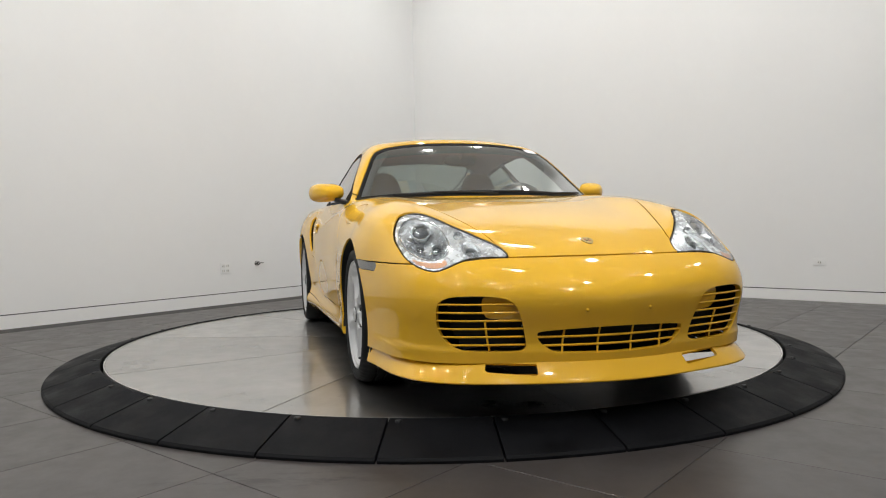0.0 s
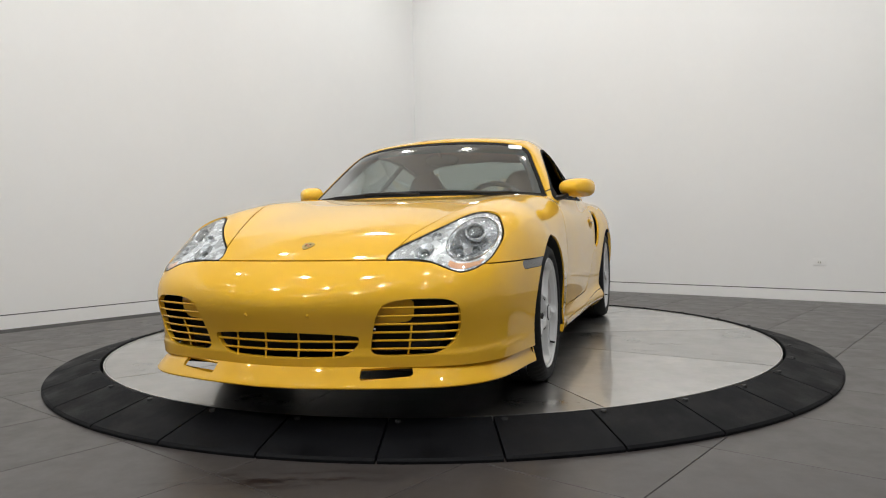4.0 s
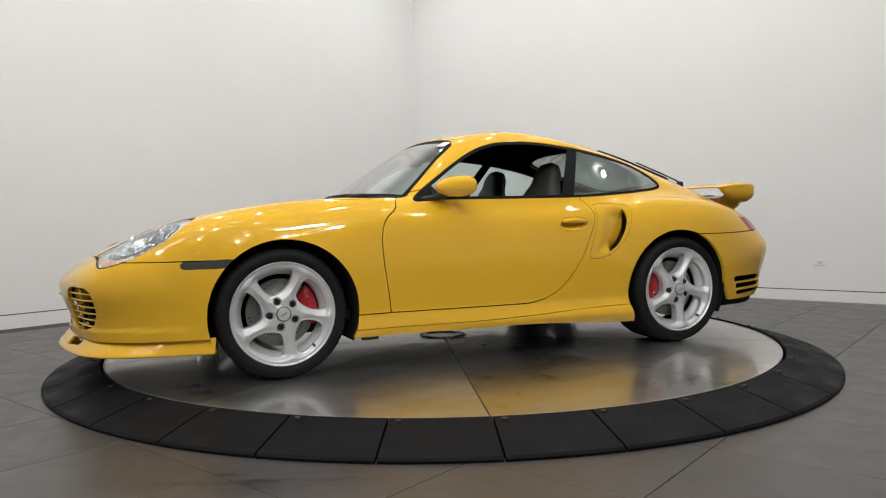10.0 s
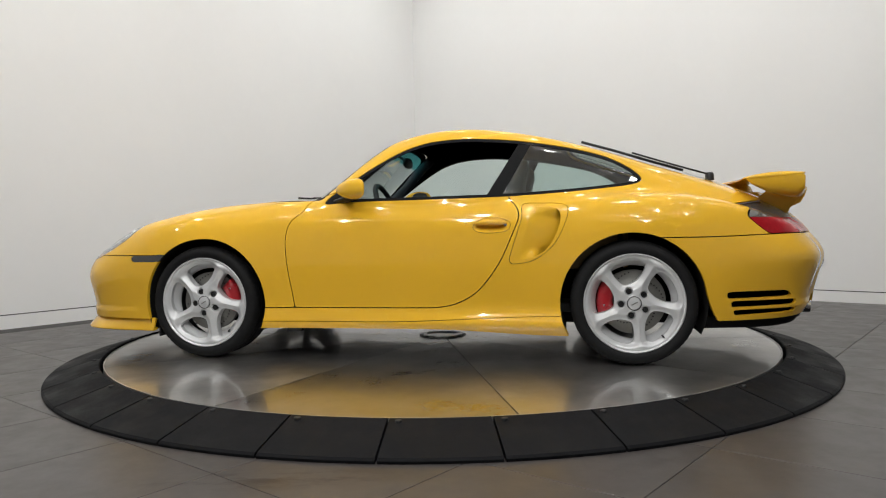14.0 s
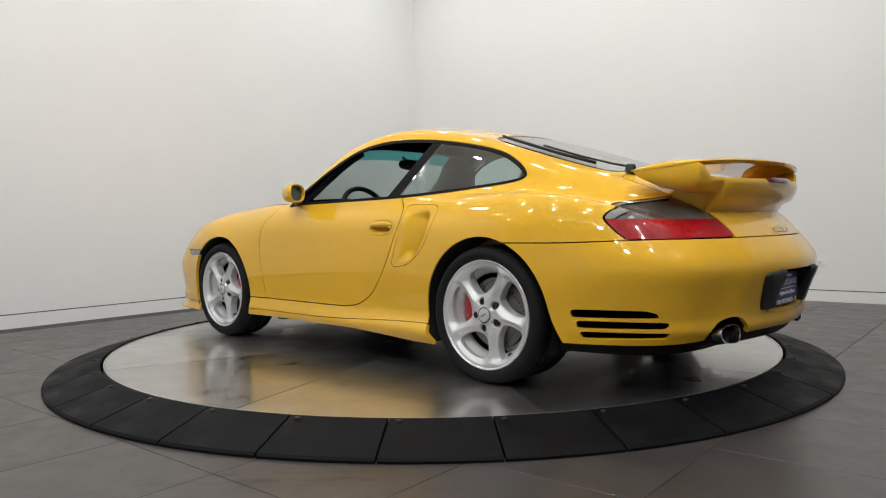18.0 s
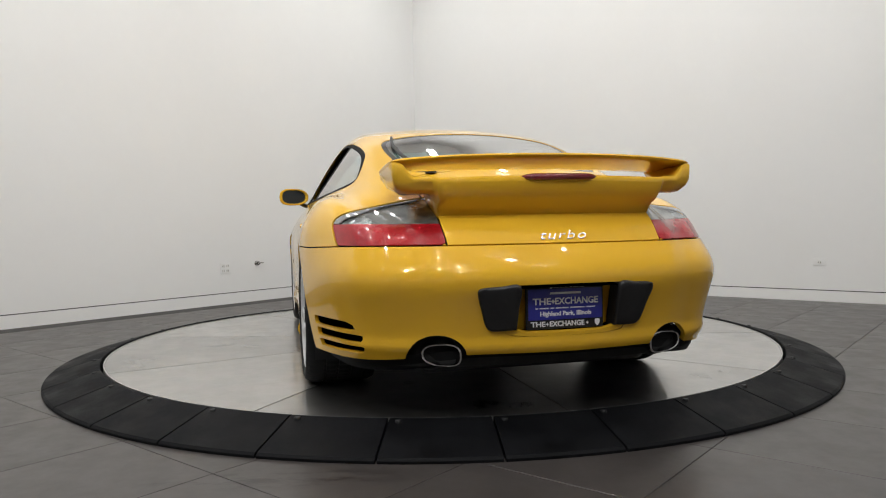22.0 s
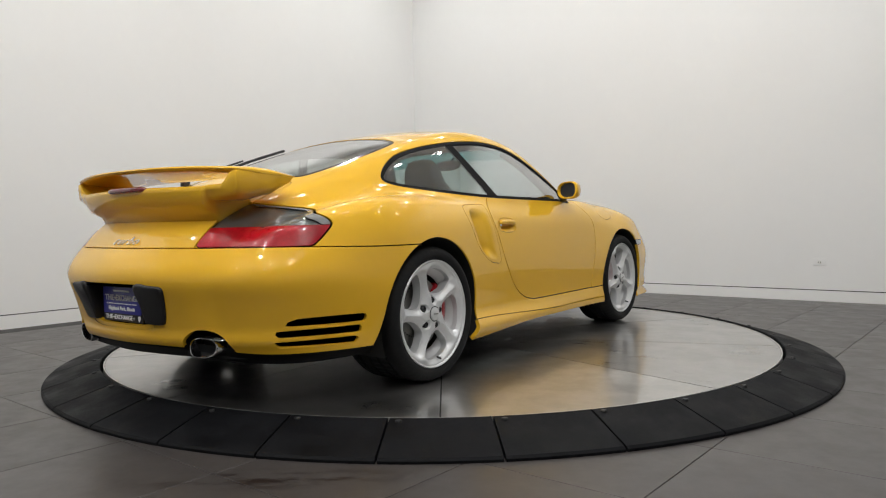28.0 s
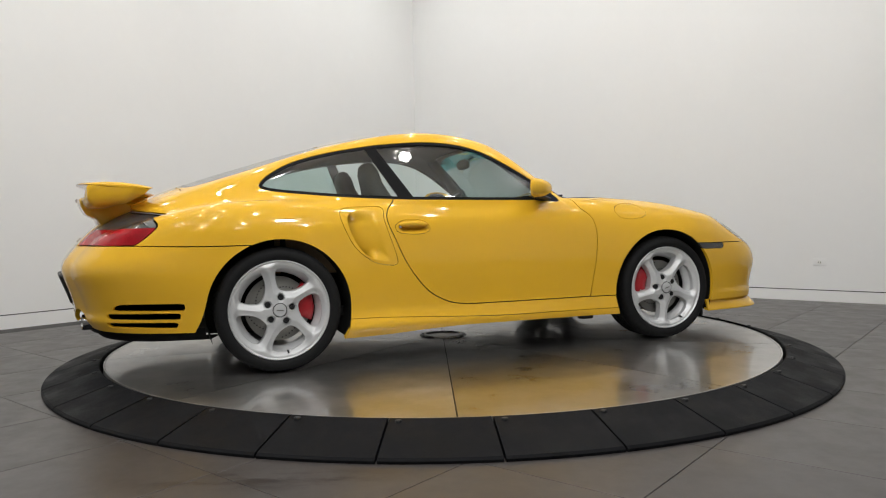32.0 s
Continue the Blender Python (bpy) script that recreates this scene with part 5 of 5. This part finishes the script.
panel("headlining", both(moved(keep_below(lin, -cover_field, -0.004), 0.026)), LINING, car, "grey cloth headlining", fold=0)

# ---- underside ----
part("floor_pan", box(1.50, 1.34, .05, .01, (0, 0, .178)), SHUT, car, "dark underbody")
tray = [(AXLE * -1 - (float(PLAN_R(-u)) - .10) * math.sin((u - AXLE) / TURN), (float(PLAN_R(-u)) - .10) * math.cos((u - AXLE) / TURN)) for u in np.linspace(1.70, AXLE + TURN * math.pi / 2, 16)]
bm = prism(tray + [(x, -y) for x, y in tray[::-1]], .04)
bmesh.ops.translate(bm, vec=(0, 0, .215), verts=bm.verts)
part("rear_tray", bm, SHUT, car, smooth=False)
part("front_tray", box(.80, 1.15, .03, .01, (1.60, 0, .205)), SHUT, car)
part("silencer", box(.30, .95, .10, .04, (-1.78, 0, .205), seg=3), BLACK, car, "black exhaust silencer")
part("sump", box(.55, .50, .10, .03, (-1.45, 0, .185), seg=3), BLACK, car)
for s in (1, -1):
    for sx in (1, -1):
        part("suspension_arm", tube(((sx * AXLE, s * .60, .24), (sx * (AXLE - .08), s * .3, .22)), .028, 8), BLACK, car)
        part("jacking_block", box(.09, .05, .05, .012, (sx * .70, s * .66, .158)), BLACK, car)
    for ax, az, ar in ARCHES:
        rows = []
        sweep = np.linspace(radians(-25), radians(205), 30)
        px, pz = ax + (ar + .004) * np.cos(sweep), az + (ar + .004) * np.sin(sweep)
        lip_y = cast(np.stack([px, 0 * px + .2, pz], 1), np.tile((0, 1.0, 0), (30, 1)), 1.0)[:, 1] - .010
        for y in (0 * lip_y + .42, 0 * lip_y + .60, lip_y):
            rows.append([(a, s * b, c) for a, b, c in zip(px, y, pz)])
        liner = loft(rows, closed_ring=False)
        back_wall = bmesh.new()
        back_wall.faces.new([back_wall.verts.new((ax + (ar + .004) * math.cos(a), s * .42, az + (ar + .004) * math.sin(a))) for a in np.linspace(radians(-25), radians(205), 30)])
        part("arch_liner", join(liner, back_wall), SHUT, car, "black wheel arch liner")
    part("mud_flap", box(.012, .18, .10, .005, (1.480, s * .69, .165)), BLACK, car, "black rubber flap")

# ---- black valance under the rear bumper ----
rows = []
for u in np.linspace(1.55, AXLE + TURN * math.pi / 2, 40):
    th, r0 = (u - AXLE) / TURN, float(PLAN_R(-u))
    yy = r0 * math.cos(th)
    foot = float(ramp(u, 1.75, 2.45))
    zb = 0.268 - 0.036 * float(ramp(yy, .3, .85))
    rows.append([(-AXLE - (r0 - o) * math.sin(th), (r0 - o) * math.cos(th), z) for o, z in ((.085, zb + .01), (.095, zb - .02), (.105 + .03 * foot, .182 + .040 * foot), (.16, .176 + .040 * foot), (.30, .180 + .03 * foot))])
bm = loft(rows, closed_ring=False)
left = loft([[(x, -y, z) for x, y, z in r] for r in rows], closed_ring=False)
part("rear_valance", join(bm, left), TRIM_BLACK, car, "black valance under the rear bumper")

# ---- wheels ----
HOLE_RAW = np.array(((-112, 163), (-97, 187), (-49, 209), (6, 216), (48, 209), (56, 190), (42, 152), (14, 117), (-20, 95), (-52, 89), (-82, 112), (-102, 138))) / 1000
HOLE = loop(HOLE_RAW @ np.array(((math.cos(.47), -math.sin(.47)), (math.sin(.47), math.cos(.47)))), 5)


def wheel_face():
    """The cast face: a dished disc with five swept openings, seen from outside (x to the right, y up, z out)."""
    nr, na = 44, 360
    r, a = np.linspace(0.0, 0.243, nr), np.linspace(0, 2 * math.pi, na, endpoint=False)
    rr, aa = np.meshgrid(r, a, indexing="ij")
    x, y = (rr * np.cos(aa)).ravel(), (rr * np.sin(aa)).ravel()
    d = np.full(len(x), 9.0)
    for k in range(5):
        c, s = math.cos(2 * math.pi * k / 5), math.sin(2 * math.pi * k / 5)
        d = np.minimum(d, region(HOLE, np.stack([c * x + s * y, -s * x + c * y], 1)))
    rad = np.hypot(x, y)
    crown = 0.024 * ramp(d, 0.0, 0.036)
    z = -0.012 + 0.026 * ramp(rad, 0.20, 0.243) + crown * ramp(rad, .243, .215) + 0.004 * ramp(rad, 0.05, 0.03)
    for k in range(5):
        b = math.radians(90 + 72 * k) - 0.05
        z = z - 0.016 * ramp(np.hypot(x - .064 * math.cos(b), y - .064 * math.sin(b)), .021, .0145)
    v = np.stack([x, y, z], 1)
    i = np.arange(nr * na).reshape(nr, na)
    p, q = i[:-1], i[1:]
    pp, qq = np.roll(p, -1, 1), np.roll(q, -1, 1)
    t = np.concatenate([np.stack([p.ravel(), q.ravel(), qq.ravel()], 1), np.stack([p.ravel(), qq.ravel(), pp.ravel()], 1)])
    n = smooth_normals(v, t)
    if n[:, 2].sum() < 0:
        t, n = t[:, ::-1], -n
    piece = keep_below((v, n, t), -d, 0.0)
    pv, pn, pt = piece
    fold_n = np.tile((0, 0, 1.0), (len(pn), 1))
    out = turned_edge((pv, fold_n, pt), 0.045)
    out[1][:len(pn)] = pn
    return out


def make_wheel(front):
    """Tyre, rim, brake: local x right, y up, z outward; returns the wheel as a part tree under the car."""
    half = .118 if front else .150
    wheel = panel("wheel", wheel_face(), SILVER, car, "silver five-spoke alloy wheel with black tyre", fold=0)
    w = -2 * half + .03
    part("rim", lathe([(.239, .010), (.242, .018), (.248, .022), (.252, .018), (.252, .008), (.243, .002), (.235, -.02), (.224, -.045), (.218, -.045), (.226, -.015)], 72, "Z", True), SILVER, wheel, "silver rim lip")
    part("rim_well", lathe([(.2265, -.012), (.223, -.020), (.212, -.036), (.198, -.052), (.190, -.062), (.188, -.070), (.196, -.068), (.222, -.040)], 72, "Z", True), SILVER, wheel, "silver well behind the rim")
    part("barrel", lathe([(.224, -.045), (.215, w * .6), (.225, w + .02), (.250, w), (.246, w - .002), (.205, w * .6), (.216, -.046)], 72, "Z", True), BARREL, wheel, "inner rim barrel, darkened for the shade behind the spokes")
    shoulder = [(.247, .014), (.262, .026), (.280, .030), (.297, .024), (.309, .008), (.3155, -.012)]
    tread = []
    for k in range(4):
        c = -.012 + (w + .03) * (k + .75) / 4.3
        tread += [(.317, c + .006), (.310, c + .005), (.310, c - .005), (.317, c - .006)]
    inner = [(.3155, w + .012), (.305, w - .012), (.285, w - .022), (.262, w - .016), (.247, w)]
    rubber = lathe(shoulder + tread + inner, 240, "Z")
    for q in rubber.verts:
        rad = math.hypot(q.co.x, q.co.y)
        if rad > .308:
            turn = math.atan2(q.co.y, q.co.x) / (2 * math.pi) * 60 + abs(q.co.z - w / 2) * 14
            if turn % 1 < .24:
                q.co.x, q.co.y = q.co.x * .984, q.co.y * .984
    tyre = part("tyre", rubber, TYRE, wheel, "black low-profile road tyre")
    part("hub_cap", lathe([(0, .016), (.022, .0155), (.030, .013), (.033, .006), (.033, -.01)], 32, "Z"), SILVER, wheel).matrix_basis = Matrix.Translation((0, 0, .010))
    part("cap_groove", tube([(.0345 * math.cos(a), .0345 * math.sin(a), .0178) for a in np.linspace(0, 2 * math.pi, 32, endpoint=False)], .0016, 6, True), SHUT, wheel)
    part("cap_script", box(.034, .005, .001, 0, (0, 0, .0265)), DISC_IRON, wheel)
    for k in range(5):
        b = math.radians(90 + 72 * k) - 0.05
        nut = lathe([(0, .004), (.006, .004), (.008, .008), (.012, .008), (.0150, .004), (.0150, -.012)], 12, "Z")
        bmesh.ops.translate(nut, vec=(.064 * math.cos(b), .064 * math.sin(b), -.004), verts=nut.verts)
        part("wheel_nut", nut, BLACK, wheel, "dark wheel nut")
    part("valve", tube(((.05, -.205, .0), (.052, -.212, .022)), .005, 8), BLACK, wheel)
    return wheel


def brake(front, side_sign, ax, y, rear_side):
    r = .165
    disc = part("brake_disc", lathe([(.06, .0), (.085, .004), (.09, 0), (r, 0), (r, -.03), (.09, -.03), (.06, -.02)], 64, "Z", True), DISC_IRON, car, "drilled iron brake disc")
    for k in range(48):
        a, rr = 2 * math.pi * k / 48 * 5, .105 + .05 * ((k * 7) % 12) / 12
        hole = lathe([(0, .0012), (.0035, .0012), (.0038, 0)], 8, "Z")
        bmesh.ops.translate(hole, vec=(rr * math.cos(a), rr * math.sin(a), 0), verts=hole.verts)
        part("drilling", hole, SHUT, disc)
    rows = []
    for a in np.linspace(radians(-34), radians(34), 13):
        k = 1 - (abs(a) / radians(34)) ** 6 * .5
        rows.append([(q * math.cos(a), q * math.sin(a), z) for q, z in ((.105, -.045), (.10, .012), (.112, .030 * k), (.150, .034 * k), (.176, .026 * k), (.184, .0), (.182, -.045))])
    cal = part("caliper", sharp(loft(rows), 60), CALIPER, car, "red brake caliper")
    part("caliper_bolt", ball(.006, .006, .004, Matrix.Translation((.14, .045, .034)), 10, 6), CHROME, cal)
    m = Matrix.Translation((ax, side_sign * (y - .075), .317)) @ (Matrix(((-1, 0, 0, 0), (0, 0, 1, 0), (0, 1, 0, 0), (0, 0, 0, 1))) if side_sign > 0 else Matrix(((1, 0, 0, 0), (0, 0, -1, 0), (0, 1, 0, 0), (0, 0, 0, 1))))
    disc.matrix_basis = m
    towards = 12 if rear_side else 168
    if side_sign < 0:
        towards = 180 - towards
    cal.matrix_basis = m @ Matrix.Rotation(radians(towards), 4, "Z")


WHEELS = ((1, 1, .808, 28), (1, -1, .808, 16), (-1, 1, .860, 26), (-1, -1, .860, -4))
for sx, sy, y, turn in WHEELS:
    wob = make_wheel(sx > 0)
    out = Matrix(((-1, 0, 0, 0), (0, 0, 1, 0), (0, 1, 0, 0), (0, 0, 0, 1))) if sy > 0 else Matrix(((1, 0, 0, 0), (0, 0, -1, 0), (0, 1, 0, 0), (0, 0, 0, 1)))
    wob.matrix_basis = Matrix.Translation((sx * AXLE, sy * y, .317)) @ out @ Matrix.Rotation(radians(turn), 4, "Z")
    brake(sx > 0, sy, sx * AXLE, y, sx > 0)

# ---- turntable: ten steel plates on a drum, and the rubber ring round it ----
turntable = part("turntable", lathe([(0, -.004), (TABLE_R - .004, -.004), (TABLE_R - .004, -.07), (0, -.07)], 160, "Z"), SHUT, None, "round turntable of ten brushed steel plates")
tagged(turntable, category="turntable")


def sector(r0, r1, a0, a1, z0, z1, steps=14, gap=0.0, slope=None):
    """A wedge of a ring; gap keeps it clear of its neighbours; slope gives the height at the outer edge."""
    bm = bmesh.new()
    cols = []
    for k in range(steps + 1):
        f = k / steps
        col = []
        for r, z in ((r0, z0), (r0, z1), (r1, z1 if slope is None else slope), (r1, z0)):
            d = gap / max(r, .02)
            a = (a0 + d) + (a1 - a0 - 2 * d) * f
            col.append(bm.verts.new((r * math.cos(a), r * math.sin(a), z)))
        cols.append(col)
    for a, b in zip(cols, cols[1:]):
        for i in range(4):
            bm.faces.new((a[i], a[(i + 1) % 4], b[(i + 1) % 4], b[i]))
    bm.faces.new(cols[0][::-1])
    bm.faces.new(cols[-1])
    bmesh.ops.recalc_face_normals(bm, faces=bm.faces)
    return sharp(bm, 30)


for k in range(10):
    a = radians(36 * k)
    part("steel_plate", sector(.012, TABLE_R - .012, 0, radians(36), -.004, 0.0, gap=.0036), STEEL, turntable).matrix_basis = Matrix.Rotation(a, 4, "Z")
hub_plate = part("hub_plate", lathe([(.0, .004), (.05, .005), (.105, .005), (.11, .009), (.125, .009), (.130, .006), (.130, -.002)], 48, "Z"), surface("galvanised_steel", (0.78, 0.775, 0.76), 0.32, 0.9, vary=0.15), turntable, "round metal hub cover in the middle")
for k in range(16):
    a = 2 * math.pi * k / 16
    tooth = box(.030, .026, .008, .003, (.138, 0, .004), Matrix.Rotation(a, 4, "Z"))
    part("hub_tooth", tooth, bpy.data.materials["galvanised_steel"], hub_plate)
part("edge_band", lathe([(TABLE_R - .009, -.05), (TABLE_R - .010, .002), (TABLE_R - .004, .002), (TABLE_R - .003, -.05)], 160, "Z"), surface("edge_steel", (0.62, 0.61, 0.585), 0.38, 0.9, vary=0.2), turntable, "bright steel edge band")

ramp_ring = thing("ramp_ring", "black rubber ramp ring of wedge blocks round the turntable", "ramp")
wedge = None
RING_IN = TABLE_R + .012
for k in range(33):
    a = radians(-95.86 + 360 / 33 * k)
    bm = bmesh.new()
    prof = [(RING_IN, FLOOR_Z), (RING_IN, .004), (RING_IN + .006, .008), (RING_IN + .02, .007), (RING_R - .035, FLOOR_Z + .026), (RING_R - .010, FLOOR_Z + .019), (RING_R, FLOOR_Z + .010), (RING_R, FLOOR_Z)]
    if wedge is None:
        cols = []
        for q in range(11):
            f = q / 10
            col = []
            for r, z in prof:
                d = .0042 / r
                b = d + (2 * math.pi / 33 - 2 * d) * f
                col.append(bm.verts.new((r * math.cos(b), r * math.sin(b), z)))
            cols.append(col)
        m = len(prof)
        for c0, c1 in zip(cols, cols[1:]):
            for i in range(m):
                bm.faces.new((c0[i], c0[(i + 1) % m], c1[(i + 1) % m], c1[i]))
        bm.faces.new(cols[0][::-1])
        bm.faces.new(cols[-1])
        bmesh.ops.recalc_face_normals(bm, faces=bm.faces)
        wedge = part("ramp_block", sharp(bm, 25), RUBBER, ramp_ring)
        block_ob = wedge
    else:
        block_ob = new("ramp_block", wedge.data)
        block_ob.parent = ramp_ring
        bm.free()
    block_ob.matrix_basis = Matrix.Rotation(a, 4, "Z")
    for r, off in ((RING_IN + .035, .020),):
        bolt = lathe([(0, .006), (.010, .006), (.013, .002), (.013, -.004)], 14, "Z")
        b = off
        bmesh.ops.translate(bolt, vec=(r * math.cos(b), r * math.sin(b), .003), verts=bolt.verts)
        part("bolt", bolt, BLACK, block_ob)

# ---- skirting, sockets, stub on the wall ----
SKIRT_WHITE = surface("white_skirting_paint", (0.80, 0.80, 0.79), 0.5, vary=0.02)
REVEAL = surface("dark_reveal", (0.02, 0.019, 0.018), 0.8)
slab("baseboard_left", P0, P0 + .006, Q0, Q1, -.012, .104, SKIRT_WHITE, "flush white skirting board", "baseboard")
slab("baseboard_right", P0 + .006, P1, Q1 - .006, Q1, -.012, .104, SKIRT_WHITE, "flush white skirting board", "baseboard")
# thin dark strips on the wall stand in for the joint's shadow
slab("reveal_left", P0, P0 + .003, Q0, Q1, .104, .112, REVEAL, "dark shadow joint above the skirting", "trim")
slab("reveal_right", P0 + .006, P1, Q1 - .003, Q1, .104, .112, REVEAL, "dark shadow joint above the skirting", "trim")


def socket(name, label, along_left, at, w, h, gangs):
    """A wall plate with its outlets, lying against a wall."""
    if along_left:
        m = ROOM @ Matrix.Translation((P0, at, 0)) @ Matrix(((0, 0, 1, 0), (1, 0, 0, 0), (0, 1, 0, 0), (0, 0, 0, 1)))
    else:
        m = ROOM @ Matrix.Translation((at, Q1, 0)) @ Matrix(((-1, 0, 0, 0), (0, 0, -1, 0), (0, 1, 0, 0), (0, 0, 0, 1)))
    ob = part(name, box(w, h, .006, .002, (0, .376, .003)), SKIRT_WHITE, None, label)
    ob.matrix_world = m
    tagged(ob, category="socket")
    for gx, gz in gangs:
        g = part("outlet", box(.032, .030, .002, .001, (gx, .376 + gz, .0065)), surface("ivory_plastic", (.70, .69, .66), .4) if "ivory_plastic" not in bpy.data.materials else bpy.data.materials["ivory_plastic"], ob)
        for sx in (-.009, .009):
            part("slot", box(.005, .011, .002, 0, (gx + sx, .376 + gz, .0075)), SHUT, g)
    return ob


socket("wall_socket", "white four-outlet wall socket low on the wall", True, .836, .118, .118, ((-.026, .026), (.026, .026), (-.026, -.026), (.026, -.026)))
socket("wall_socket", "white double wall socket low on the wall", False, 1.432, .112, .068, ((.0, 0),))
stub = lathe([(0, .05), (.014, .05), (.014, .0), (.030, .0), (.030, -.002)], 20, "Z")
stub_ob = part("wall_valve", stub, CHROME, None, "small metal valve stub on the wall")
stub_ob.matrix_world = ROOM @ Matrix.Translation((P0 + .002, 1.245, .41)) @ Matrix(((0, 0, 1, 0), (1, 0, 0, 0), (0, 1, 0, 0), (0, 0, 0, 1)))
tagged(stub_ob, category="valve")
part("valve_handle", box(.05, .012, .012, .004, (.03, .004, .045)), DISC_IRON, stub_ob)
part("valve_body", ball(.022, .022, .022, Matrix.Translation((0, 0, .03)), 14, 10), BLACK, stub_ob)

# ---- ceiling lamps: heads near the walls point down, the others lean towards the turntable ----
LAMP_WHITE = surface("lamp_housing", (.6, .6, .6), .5)
GLOW = lamp_glow("lamp_face", (1.0, .98, .95), 12.0)
spot = thing("ceiling_spot", "round white ceiling spotlight, lit", "ceiling lamp", group="ceiling spotlights")
part("stem", lathe([(.012, .0), (.012, -.12), (.0, -.12)], 12, "Z"), LAMP_WHITE, spot)
part("housing", lathe([(.095, -.10), (.115, -.11), (.115, -.20), (.095, -.20)], 32, "Z", True), LAMP_WHITE, spot)
part("lit_face", lathe([(0, -.175), (.095, -.175), (.095, -.180), (0, -.180)], 32, "Z", True), GLOW, spot)
SPOTS = [(p, q) for p in (-2.75, -1.2, .25, 1.65, 3.4) for q in (-5.0, -3.6, -2.1, -.5, 1.5, 2.98) if not (q < -4.5 and p > -2)]
# four more, added out of view as fill for the car's camera-facing sides
SPOTS += [(5.0, -2.4), (4.7, -5.0), (2.4, -5.8), (.6, -5.9)]
HUB = ROOM.inverted() @ Vector((0, 0, 0.5))
for k, (p, q) in enumerate(SPOTS):
    place = Vector((p, q, CEIL))
    away = math.hypot(p - HUB.x, q - HUB.y)
    by_wall = p < -2 or q > 2.5
    aim = Vector((p, q, 0)) if by_wall or away < 2.2 else HUB
    m = ROOM @ Matrix.Translation(place) @ (aim - place).to_track_quat("-Z", "Y").to_matrix().to_4x4()
    if k:
        copy_thing(spot, m)
    else:
        spot.matrix_world = m
    head = place + (aim - place).normalized() * .19
    area_lamp("spot_light", head, aim, .10, WALL_WATTS if by_wall else NEAR_WATTS if away < 2.2 else FAR_WATTS if away < 5.2 else FILL_WATTS, (.985, .987, .978))

# ---- floor tiles ----
SIDE = .6096
tile_bm = box(SIDE - .003, SIDE - .003, .012, .0012, (0, 0, -.006), seg=1)
first = part("tile", tile_bm, TILE, floor, smooth=False)
far_bm_v, far_bm_f, count = [], [], 0
cells = []
for i in range(-6, 14):
    for j in range(-11, 11):
        p, q = .305 + (i + .5) * SIDE, -2.32 + (j + .5) * SIDE
        if not (P0 - .2 < p < P1 + .2 and Q0 - .2 < q < Q1 + .2):
            continue
        w = ROOM @ Vector((p, q, 0))
        if math.hypot(w.x, w.y) < 1.55:
            continue
        cells.append((w.y < -5.2 or abs(w.x) > 5.4, p, q))
used_first = False
near = [c for c in cells if not c[0]][:300]
far = [c for c in cells if c not in near]
for _, p, q in near:
    if not used_first:
        ob, used_first = first, True
    else:
        ob = new("tile", first.data)
        ob.parent = floor
    ob.matrix_basis = Matrix.Translation((p, q, 0))
far_bm = bmesh.new()
for _, p, q in far:
    h = SIDE / 2 - .002
    vs = [far_bm.verts.new((p + a * h, q + b * h, z)) for z in (-.012, 0) for a, b in ((-1, -1), (1, -1), (1, 1), (-1, 1))]
    far_bm.faces.new(vs[4:])
    for i in range(4):
        far_bm.faces.new((vs[i], vs[(i + 1) % 4], vs[4 + (i + 1) % 4], vs[4 + i]))
far_tiles = part("tile_field", far_bm, TILE, floor, "further grey floor tiles", smooth=False)
tagged(far_tiles, kind="stuff")


def motions():
    """The turntable turns at a steady pace, and the car with it."""
    rows = [(float(k), Matrix.Rotation(radians(heading(k)), 4, "Z")) for k in range(33)]
    walk(turntable, rows)
    walk(car, [(t, m @ Matrix.Translation((*SHIFT, 0))) for t, m in rows])


motions()
